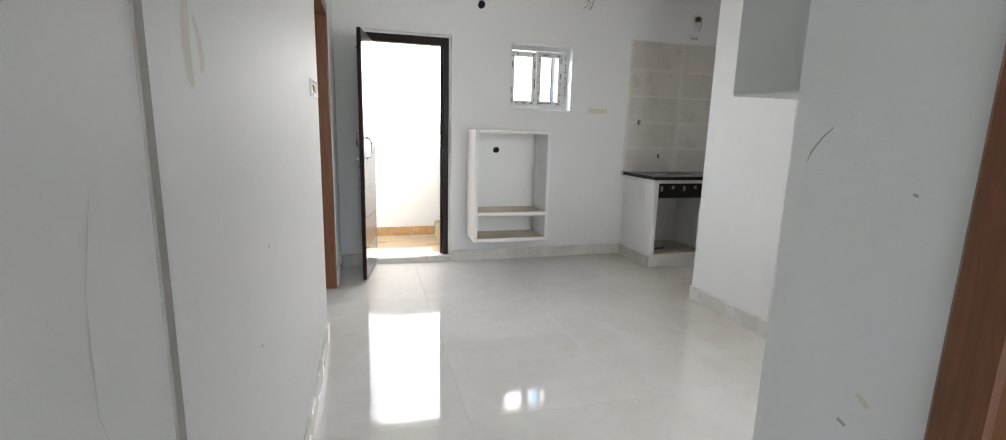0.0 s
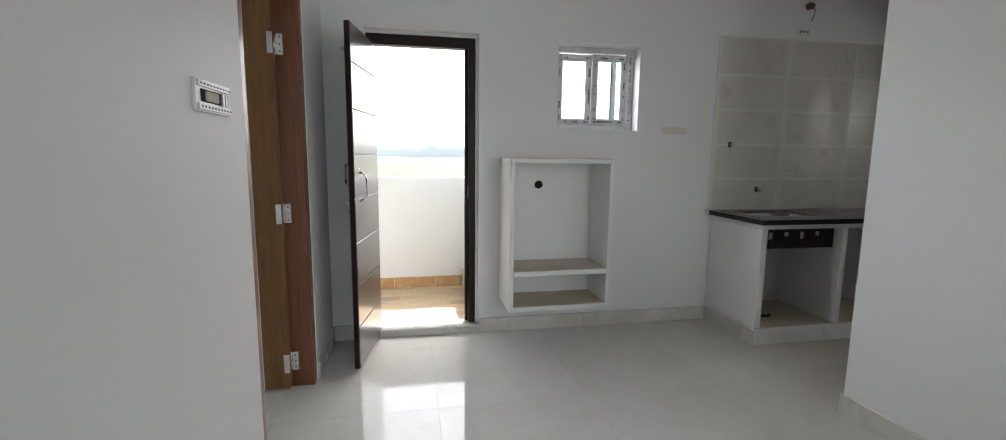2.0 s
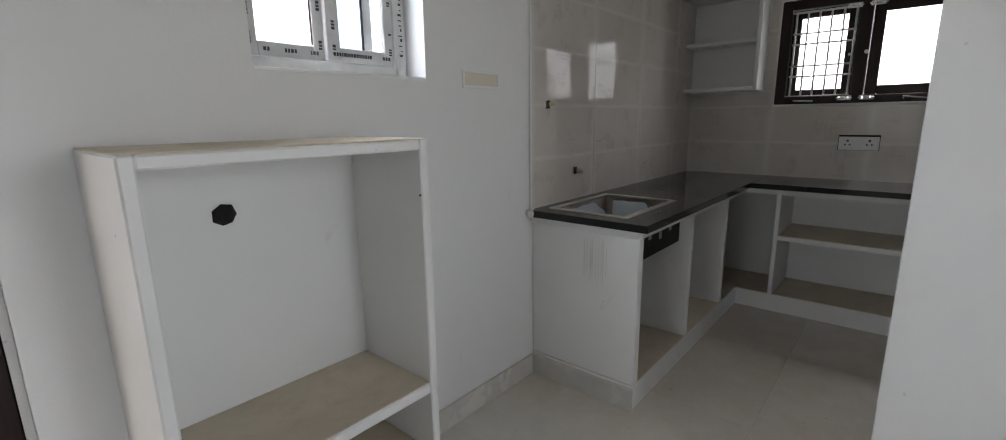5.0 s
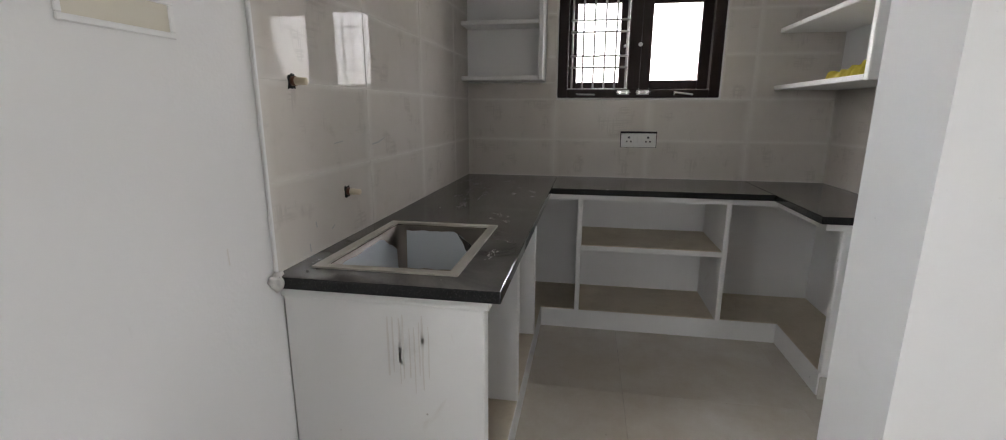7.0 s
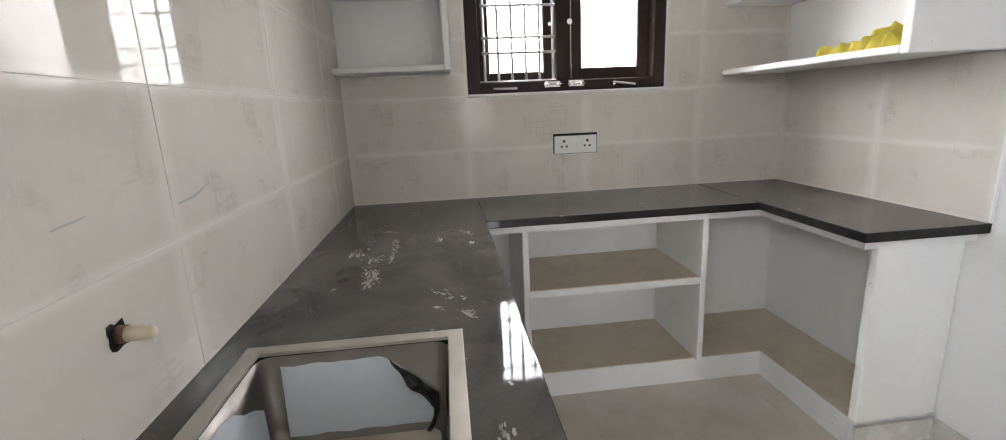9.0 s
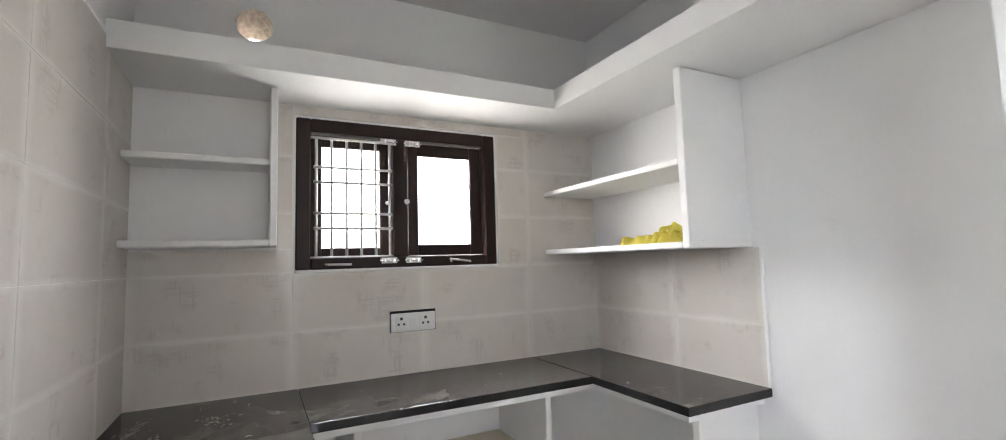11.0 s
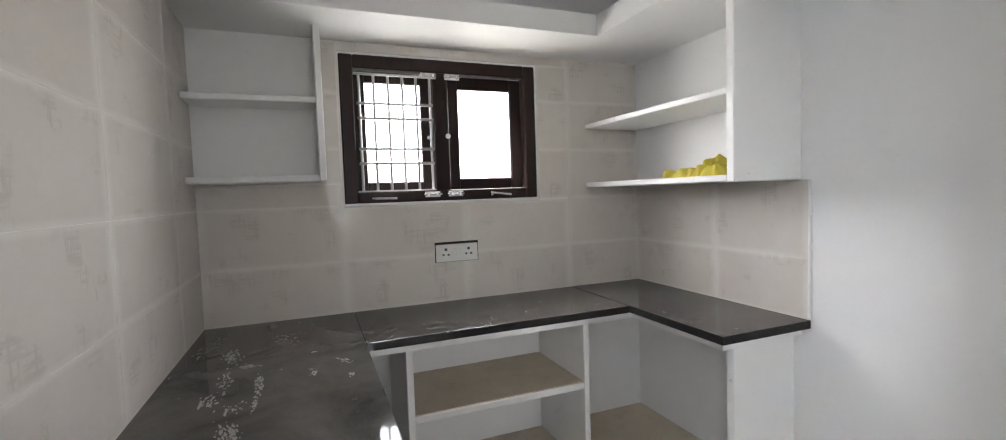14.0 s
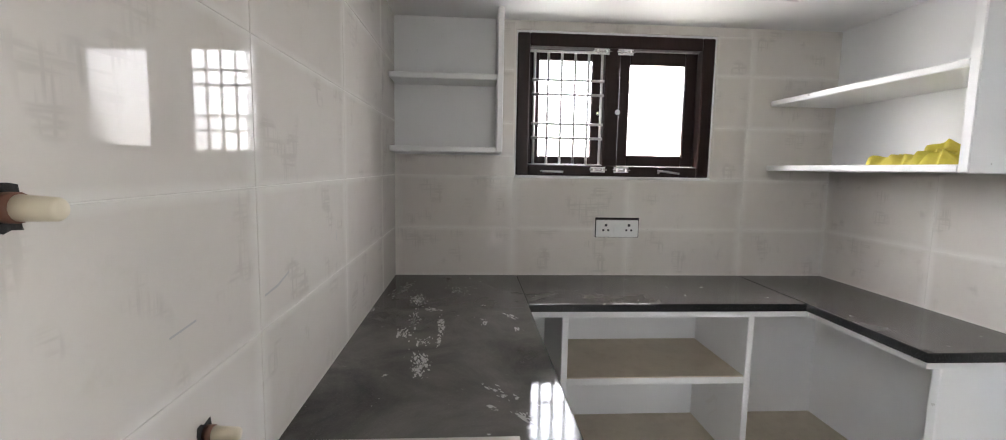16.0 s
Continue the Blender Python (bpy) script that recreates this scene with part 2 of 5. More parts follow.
DARK_WIRE = Mat("dark_wire", (0.03, 0.025, 0.02), 0.5).m
COPPER = Mat("brown_holder", (0.16, 0.07, 0.04), 0.5).m


STAIN = Mat("brown_stain", (0.71, 0.68, 0.62), 0.7).m
SCUFF = Mat("grey_scuff", (0.42, 0.42, 0.41), 0.7).m
PAINT = Mat("dried_white_paint", (0.30, 0.29, 0.27), 0.7).m
DRIP = Mat("grey_drip", (0.72, 0.70, 0.67), 0.6).m


def film_mat():
    m = Mat("pale_blue_protective_film", (0.66, 0.72, 0.78), 0.35)
    m.bump(m.noise(m.coords(), 12.0, 4), 0.2, 0.004)
    return m.m


FILM = film_mat()
TORN = Mat("black_torn_film", (0.02, 0.018, 0.018), 0.28).m


def glass(name, tint=(1, 1, 1), rough=0.0):
    m = Mat(name, tint, rough)
    m.b.inputs["Transmission Weight"].default_value = 1.0
    m.b.inputs["IOR"].default_value = 1.1
    return m.m


CEMENT = stone("grey_cement_joint", (0.40, 0.38, 0.35), (0.30, 0.28, 0.25), 0.85, 0.5).m
# distance haze is painted in: pale, bluish base colours for far woods
HAZE = Mat("haze_tinted_trees", (0.55, 0.61, 0.63), 0.9).m
PALE = Mat("pale_haze_tinted_trees", (0.74, 0.79, 0.81), 0.9).m
GLASS = glass("clear_glass", (0.96, 0.98, 1.0))
BLUE_GLASS = glass("blue_tinted_glass", (0.30, 0.46, 0.64))
FROST = glass("frosted_glass", (0.97, 0.97, 0.97), 0.35)


def cloth_mat():
    m = Mat("yellow_cotton_cloth", (0.62, 0.50, 0.06), 0.9)
    co = m.coords()
    m.colour(m.mix(m.ramp(m.noise(co, 14.0, 4), 0.35, 0.7), (0.66, 0.56, 0.08), (0.50, 0.40, 0.06)))
    return m.bump(m.noise(co, 300.0, 2), 0.3, 0.002).m


CLOTH = cloth_mat()
YELLOW = Mat("yellow_plastic_tape", (0.75, 0.50, 0.05), 0.4).m


def concrete():
    m = Mat("rough_broken_concrete", (0.52, 0.46, 0.42), 0.95)
    co = m.coords()
    m.colour(m.mix(m.ramp(m.noise(co, 40.0, 5), 0.35, 0.7), (0.62, 0.55, 0.50), (0.34, 0.28, 0.25)))
    return m.bump(m.noise(co, 55.0, 5, 0.7), 1.0, 0.02).m


CONCRETE = concrete()


def plank_tile():
    m = Mat("wood_look_balcony_tile", (0.4, 0.3, 0.2), 0.4)
    co = m.coords((1.2, 12, 1), vary=True)
    oi = m.node("ShaderNodeObjectInfo")
    r = m.node("ShaderNodeValToRGB")
    e = r.color_ramp.elements
    e[0].position, e[0].color = 0.0, (0.62, 0.51, 0.36, 1)
    e[1].position, e[1].color = 1.0, (0.36, 0.27, 0.19, 1)
    e.new(0.4).color = (0.56, 0.42, 0.27, 1)
    e.new(0.7).color = (0.46, 0.39, 0.31, 1)
    m.link(oi.outputs["Random"], r.inputs["Fac"])
    c = m.mix(m.math("MULTIPLY", m.ramp(m.noise(co, 3.0, 6), 0.4, 0.7), 0.4), r.outputs["Color"], (0.33, 0.23, 0.14))
    m.colour(c)
    return m.bump(m.noise(co, 5.0, 4), 0.1, 0.003).m


PLANK = plank_tile()
SANDSTONE = stone("orange_brown_stone_skirting", (0.46, 0.27, 0.12), (0.70, 0.55, 0.35), 0.4, 0.7).m
TANSTONE = stone("tan_stone_step", (0.55, 0.42, 0.25), (0.66, 0.55, 0.38), 0.5, 0.5).m


def field_mat():
    m = Mat("dry_field", (0.2, 0.17, 0.1), 0.95)
    co = m.coords((0.02, 0.10, 1))
    n = m.noise(co, 1.4, 6, 0.6, 0.6)
    c = m.mix(m.ramp(n, 0.42, 0.58), (0.060, 0.080, 0.026), (0.105, 0.080, 0.060))
    w = m.ramp(m.noise(co, 0.7, 3), 0.56, 0.62)
    c = m.mix(w, c, (0.19, 0.17, 0.145))
    near = m.noise(m.coords(), 0.8, 6, 0.7)
    c = m.mix(m.math("MULTIPLY", m.ramp(near, 0.4, 0.7), 0.4), c, (0.07, 0.09, 0.03))
    m.colour(c)
    return m.bump(near, 0.5, 0.3).m


FIELD = field_mat()
LEAF = Mat("green_leaves", (0.07, 0.11, 0.035), 0.7)
LEAF.colour(LEAF.mix(LEAF.ramp(LEAF.noise(LEAF.coords(), 1.5, 4), 0.3, 0.7), (0.05, 0.09, 0.03), (0.11, 0.14, 0.05)))
LEAF = LEAF.m
GRASS = Mat("dry_green_grass", (0.13, 0.15, 0.055), 0.8).m
BARK = Mat("brown_bark", (0.14, 0.10, 0.07), 0.9)
BARK.bump(BARK.noise(BARK.coords((6, 6, 1)), 5.0, 5), 0.7, 0.03)
BARK = BARK.m


# ---- mesh helpers ----
def bm_box(bm, x0, x1, y0, y1, z0, z1, bevel=0.0, segments=1):
    r = bmesh.ops.create_cube(bm, size=1)
    vs = r["verts"]
    for v in vs:
        v.co = Vector((x0 + (v.co.x + 0.5) * (x1 - x0), y0 + (v.co.y + 0.5) * (y1 - y0), z0 + (v.co.z + 0.5) * (z1 - z0)))
    if bevel:
        es = list({e for v in vs for e in v.link_edges})
        bmesh.ops.bevel(bm, geom=es, offset=bevel, segments=segments, affect="EDGES", profile=0.5)
    return bm


def bm_tube(bm, points, radius, sides=10, cap=True):
    """A round bar along a line of points."""
    rings = []
    pts = [Vector(p) for p in points]
    for i, p in enumerate(pts):
        a = pts[max(i - 1, 0)]
        b = pts[min(i + 1, len(pts) - 1)]
        q = (b - a).to_track_quat("Z", "Y")
        r = radius[i] if isinstance(radius, (list, tuple)) else radius
        rings.append([bm.verts.new(p + q @ Vector((r * math.cos(k * math.tau / sides), r * math.sin(k * math.tau / sides), 0))) for k in range(sides)])
    for r0, r1 in zip(rings, rings[1:]):
        for k in range(sides):
            bm.faces.new((r0[k], r0[(k + 1) % sides], r1[(k + 1) % sides], r1[k]))
    if cap:
        bm.faces.new(rings[0][::-1])
        bm.faces.new(rings[-1])
    return bm


def finish(name, bm, material, smooth=False):
    me = bpy.data.meshes.new(name)
    bmesh.ops.recalc_face_normals(bm, faces=bm.faces)
    bm.to_mesh(me)
    bm.free()
    me.materials.append(material)
    if smooth:
        for p in me.polygons:
            p.use_smooth = True
    return new(name, me)


def part(name, bm, material, parent=None, label="", smooth=False):
    ob = finish(name, bm, material, smooth)
    if parent is not None:
        ob.parent = parent
        ob.matrix_parent_inverse = parent.matrix_world.inverted()
    return tagged(ob, label)


def block(name, dims, material, parent=None, bevel=0.003, label="", segments=1):
    return part(name, bm_box(bmesh.new(), *dims, bevel, segments), material, parent, label)


def bar(name, points, radius, material, parent=None, label="", sides=10):
    return part(name, bm_tube(bmesh.new(), points, radius, sides), material, parent, label, True)


def thing(name, at, label, category, group=""):
    ob = new(name)
    ob.empty_display_size = 0.1
    ob.location = at
    bpy.context.view_layer.update()
    return tagged(ob, label, category, group)


def structure(ob, label=""):
    return tagged(ob, label, "", "", "structure")


def wall(name, axis, face, back, u0, u1, z0, z1, holes, material, label, kind="structure"):
    """A wall in the plane axis = face with thickness to back; u runs along it; holes: (u0, u1, z0, z1)."""
    us = sorted({u0, u1, *[c for h in holes for c in h[:2]]})
    zs = sorted({z0, z1, *[c for h in holes for c in h[2:]]})
    us = [u for u in us if u0 <= u <= u1]
    zs = [z for z in zs if z0 <= z <= z1]

    def solid(i, j):
        if not (0 <= i < len(us) - 1 and 0 <= j < len(zs) - 1):
            return False
        u, z = (us[i] + us[i + 1]) / 2, (zs[j] + zs[j + 1]) / 2
        return not any(h[0] < u < h[1] and h[2] < z < h[3] for h in holes)

    bm = bmesh.new()

    def p(u, z, d):
        return bm.verts.new((d, u, z) if axis == "x" else (u, d, z))

    for i in range(len(us) - 1):
        for j in range(len(zs) - 1):
            if not solid(i, j):
                continue
            a, b, c, d = us[i], us[i + 1], zs[j], zs[j + 1]
            for s in (face, back):
                bm.faces.new((p(a, c, s), p(b, c, s), p(b, d, s), p(a, d, s)))
            for (ni, nj), (q, r) in (((i - 1, j), ((a, c), (a, d))), ((i + 1, j), ((b, c), (b, d))),
                                     ((i, j - 1), ((a, c), (b, c))), ((i, j + 1), ((a, d), (b, d)))):
                if not solid(ni, nj):
                    bm.faces.new((p(*q, face), p(*r, face), p(*r, back), p(*q, back)))
    bmesh.ops.remove_doubles(bm, verts=bm.verts, dist=1e-5)
    ob = finish(name, bm, material)
    return tagged(ob, label, "wall", "", kind)


# ---- plan ----
YN, XE, YS = 5.918, 5.608, 3.653          # north wall, kitchen east wall, kitchen south wall
XW, XP, YP = 0.62, 3.325, 4.49           # hall west wall, pier's west face and north end
XPE = 3.560                               # pier's east face
H = 2.756                                 # ceiling
YD = 2.09                                 # mouth of the passage
XR = 1.636                                # passage east wall

# main shell
wall("wall_north", "y", YN, YN + 0.15, 0.45, XE + 0.15, -0.1, H + 0.1,
     [(0.885, 1.640, -0.1, 2.108), (2.20, 2.822, 1.468, 2.083)], WALL, "white painted plaster wall with smudges")
wall("wall_east", "x", XE, XE + 0.15, YS - 0.15, YN, -0.1, H + 0.1,
     [(4.317, 5.312, 1.399, 2.093), (5.385, 5.585, 2.27, 2.595)], WALL, "white painted kitchen wall")
wall("wall_south", "y", YS, YS - 0.15, XPE, XE, -0.1, H + 0.1, [], WALL, "white painted kitchen wall")
wall("wall_pier_east", "x", XPE, XPE - 0.02, YS, YP - 0.02, -0.1, H + 0.1, [], WALL, "white painted pier face")
wall("wall_pier_north", "y", YP, YP - 0.02, XP + 0.15, XPE, -0.1, H + 0.1, [], WALL, "white painted pier end")
wall("wall_hall_east", "x", XP, XP + 0.15, YD - 0.15, YP, -0.1, H + 0.1, [], WALL, "white painted hall wall ending at the pier")
wall("wall_hall_west", "x", XW, XW - 0.13, YD + 0.02, YN, -0.1, H + 0.1, [(4.32, 5.333, -0.1, 2.14)], WALL, "white painted hall wall with scuffs")
# the opening here is made up and unseen; it lets the hall's fill in
wall("wall_hall_south", "y", YD + 0.03, YD - 0.10, XR, XP, -0.1, H + 0.1, [(2.3, 3.14, 0.9, 2.1)], WALL, "white painted wall")
wall("wall_passage_west", "x", XW - 0.002, XW - 0.13, -1.5, YD + 0.02, -0.1, H + 0.1, [], WALL, "white painted passage wall")
wall("wall_passage_east", "x", XR, XR + 0.13, -1.5, YD - 0.10, -0.1, H + 0.1, [(0.85, 1.828, -0.1, 2.14)], WALL, "white painted passage wall")
wall("wall_passage_end", "y", -1.5, -1.65, 0.3, XR + 0.2, -0.1, H + 0.1, [(0.62, 1.58, 0.2, 2.3)], WALL, "white painted end wall")
# side room behind the wooden door
wall("wall_room_north", "y", 5.62, 5.75, -2.6, 0.49, -0.1, H + 0.1, [], WALL, "white painted room wall")
wall("wall_room_south", "y", 2.9, 2.77, -2.6, 0.49, -0.1, H + 0.1, [], WALL, "white painted room wall")
wall("wall_room_west", "x", -2.5, -2.65, 2.77, 5.75, -0.1, H + 0.1, [(4.45, 5.55, 0.9, 2.1)], WALL, "white painted room wall")
structure(block("ceiling", (-2.7, XE + 0.15, -1.65, YN, H, H + 0.12), CEIL, None, 0), "grey-white painted ceiling slab")
structure(block("floor", (-2.7, XE + 0.15, -1.65, YN + 0.15, -0.15, -0.012), GROUT, None, 0), "pale grout bed")


# ---- skirting ----
def skirting(axis, face, into, u0, u1, piece=0.8, h=0.105):
    """A run of tile skirting on a wall; into: +1 or -1, the side on which the room lies."""
    d0, d1 = sorted((face, face + into * 0.012))
    u = u0
    while u < u1 - 0.01:
        e = min(u + piece, u1)
        dims = (d0, d1, u, e - 0.0015, -0.012, h) if axis == "x" else (u, e - 0.0015, d0, d1, -0.012, h)
        structure(block("baseboard", dims, PLINTH, None, 0.002), "cream polished tile skirting with a grey joint")
        u = e


skirting("y", YN, -1, 1.644, 3.478)
skirting("y", YN, -1, XW + 0.012, 0.87)
skirting("x", XW, 1, 5.343, YN)
skirting("x", XW, 1, YD, 4.31)
skirting("x", XP, -1, YD + 0.03, YP)
skirting("y", YP, 1, XP - 0.012, XPE + 0.012)
skirting("x", XPE, 1, YS + 0.012, YP)
skirting("y", YS, 1, XPE + 0.012, 4.588)
# cement joint at the mouth of the passage
structure(block("wall_joint", (XW - 0.01, XW + 0.002, 2.082, 2.108, 0.0, H), CEMENT, None, 0.001), "dirty grey cement joint in the wall")


def wall_box():
    s = thing("wall_box", (1.95, 2.2, 1.362), "grey masonry box projecting high on the wall", "wall box")
    block("body", (1.738, 2.22, YD + 0.031, 2.41, 1.362, H - 0.001), BOX_GREY, s, 0.004)


wall_box()


# ---- balcony door in the north wall ----
def balcony_door():
    d = thing("door_1", (0.93, YN, 0), "open dark brown flush door with horizontal grooves", "door")
    structure(d)
    y0, y1 = YN + 0.068, YN + 0.145
    block("door_jamb", (0.885, 0.935, y0, y1, 0.0, 2.02), DARK, d, 0.004, "dark brown painted jamb")
    block("door_jamb", (1.572, 1.622, y0, y1, 0.0, 2.02), DARK, d, 0.004, "dark brown painted jamb")
    block("door_head", (0.885, 1.622, y0, y1, 2.02, 2.090), DARK, d, 0.004, "dark brown painted head")
    block("jamb_rebate", (1.552, 1.572, y0 + 0.045, y1, 0.03, 2.02), DARK, d, 0.002)
    sp = block("strike_plate", (1.568, 1.573, y0 + 0.006, y0 + 0.036, 0.985, 1.075), CHROME, d, 0.001, "chrome strike plate")
    for z in (0.995, 1.045):
        block("strike_hole", (1.5672, 1.5682, y0 + 0.014, y0 + 0.028, z, z + 0.020), INK, sp, 0)
    # the leaf, swung into the hall
    leaf = new("door_leaf")
    leaf.parent = d
    leaf.matrix_parent_inverse = d.matrix_world.inverted()
    hx, hy = 0.928, YN + 0.060
    fx, fy = 0.834, 5.404
    ang = math.atan2(fy - hy, fx - hx)
    leaf.matrix_world = pose(hx, hy, 0.012, 0, 0, math.degrees(ang))
    bpy.context.view_layer.update()
    w, t, top = math.hypot(fx - hx, fy - hy), 0.034, 2.005

    def lp(name, bm, mat, par, label="", smooth=False):
        ob = finish(name, bm, mat, smooth)
        ob.parent = par
        return tagged(ob, label)

    # local x along the leaf from the hinge, +y towards the opening
    core = lp("core", bm_box(bmesh.new(), 0, w, -t / 2, t / 2 - 0.005, 0, top, 0.002), DARK, leaf, "dark brown edge and back")
    edges = [0.0, 0.258, 0.513, 0.768, 1.023, 1.278, 1.533, 1.788, top]
    for a, b in zip(edges, edges[1:]):
        lp("board", bm_box(bmesh.new(), 0.002, w - 0.002, t / 2 - 0.006, t / 2, a + 0.003, b - 0.003, 0.002), LAMINATE, leaf)
    # pull handle on the outer face
    hnd = lp("handle", bm_tube(bmesh.new(), [(w - 0.088, t / 2 + 0.004, 1.005), (w - 0.088, t / 2 + 0.030, 1.015), (w - 0.088, t / 2 + 0.045, 1.04),
             (w - 0.088, t / 2 + 0.045, 1.14), (w - 0.088, t / 2 + 0.030, 1.165), (w - 0.088, t / 2 + 0.004, 1.175)], 0.007), CHROME, leaf, "chrome pull handle", True)
    for z in (1.002, 1.178):
        lp("handle_rose", bm_box(bmesh.new(), w - 0.100, w - 0.076, t / 2, t / 2 + 0.006, z - 0.02, z + 0.02, 0.002), CHROME, leaf)
    lp("inner_handle", bm_tube(bmesh.new(), [(w - 0.05, -t / 2, 1.10), (w - 0.05, -t / 2 - 0.03, 1.11), (w - 0.05, -t / 2 - 0.03, 1.22), (w - 0.05, -t / 2, 1.23)], 0.006), CHROME, leaf, "chrome inner handle", True)
    for z, l in ((1.0, 0.03), (0.945, 0.025), (1.86, 0.028)):
        lp("bolt", bm_tube(bmesh.new(), [(w - 0.03, -t / 2, z), (w - 0.03, -t / 2 - l, z)], 0.008), CHROME, leaf, "chrome bolt knob", True)
    for z in (0.25, 1.0, 1.75):
        lp("hinge", bm_tube(bmesh.new(), [(-0.004, 0, z), (-0.004, 0, z + 0.1)], 0.007), CHROME, leaf, "chrome butt hinge", True)
    return d


balcony_door()
# plaster reveal trim and white threshold
structure(block("door_reveal", (1.6222, 1.6398, YN + 0.064, YN + 0.149, 0.053, 2.0898), WALL, None, 0.001), "white plaster strip beside the door frame")
structure(block("door_reveal", (0.8852, 1.6398, YN + 0.064, YN + 0.149, 2.0902, 2.1078), WALL, None, 0.001), "white plaster strip over the door frame")
structure(block("threshold", (0.885, 1.640, YN - 0.004, YN + 0.15, -0.1, 0.052), PLINTH, None, 0.006), "cream stone threshold")


# ---- wooden door in the hall's west wall ----
def wood_frame(name, x0, x1, ya, yb, top, label):
    d = thing(name, ((x0 + x1) / 2, ya, 0), label, "door")
    structure(d)
    block("door_jamb", (x0, x1, ya, ya + 0.055, 0.0, top - 0.075), REDWOOD, d, 0.006, "red-brown polished jamb")
    block("door_jamb", (x0, x1, yb - 0.07, yb, 0.0, top - 0.075), REDWOOD, d, 0.006, "red-brown polished jamb")
    block("door_head", (x0, x1, ya, yb, top - 0.075, top), REDWOOD, d, 0.006, "red-brown polished head")
    return d


def hall_door():
    d = wood_frame("door_2", 0.491, XW - 0.004, 4.32, 5.333, 2.14, "open orange teak door with a white patterned strip")
    yl, t = 5.259, 0.036
    y0, y1 = yl - t, yl
    x1, x0, top = 0.498, -0.36, 2.055
    leaf = new("door_leaf")
    leaf.parent = d
    leaf.matrix_parent_inverse = d.matrix_world.inverted()
    block("panel", (x0, x1, y0 + 0.004, y1, 0.012, top), TEAK, leaf, 0.003, "varnished orange teak veneer")
    sx0, sx1 = 0.236, 0.364
    zs = (0.012, 0.42, 0.83, 1.24, 1.65, top)
    for a, b in zip(zs, zs[1:]):
        block("veneer_panel", (x0, sx0 - 0.003, y0, y0 + 0.006, a + 0.002, b - 0.002), TEAK, leaf, 0.0015)
    block("veneer_strip", (sx1 + 0.002, x1 - 0.002, y0, y0 + 0.006, 0.012, top), TEAK, leaf, 0.0015)
    st = block("white_strip", (sx0, sx1, y0 - 0.0005, y0 + 0.006, 0.012, top), PLASTIC, leaf, 0.0005, "glossy white strip with linked squares")
    bm = bmesh.new()
    pitch, h, w, l = 0.113, 0.092, 0.056, 0.0028
    for k in range(40):
        z, a = 0.03 + k * pitch / 2, sx0 + (0.013 if k % 2 else 0.058)
        if z + h > top - 0.01:
            break
        for c, e, g, q in ((a, a + w, z, z + l), (a, a + w, z + h - l, z + h), (a, a + l, z + l, z + h - l), (a + w - l, a + w, z + l, z + h - l)):
            bm_box(bm, c, e, y0 - 0.0016, y0 - 0.0002, g, q)
    part("inlay_line", bm, INK, st, "black outline squares")
    for z in (0.10, 0.925, 1.79):
        h = block("hinge", (0.501, 0.536, 5.2595, 5.2625, z, z + 0.105), CHROME, d, 0.001, "chrome butt hinge")
        bar("hinge_pin", [(0.4995, 5.256, z - 0.004), (0.4995, 5.256, z + 0.109)], 0.006, CHROME, h)
        block("hinge_leaf", (0.469, 0.4975, 5.2195, 5.2225, z, z + 0.105), CHROME, h, 0.001)
        for dz in (0.018, 0.052, 0.087):
            bar("screw", [(0.521, 5.2596, z + dz), (0.521, 5.2580, z + dz)], 0.004, INK, h, "", 8)


hall_door()


def passage_door():
    d = wood_frame("door_3", XR - 0.008, XR + 0.125, 0.85, 1.828, 2.14, "closed orange teak door in a red-brown frame")
    block("door_leaf", (XR + 0.05, XR + 0.086, 0.93, 1.748, 0.012, 2.06), TEAK, d, 0.003, "varnished orange teak leaf")


passage_door()


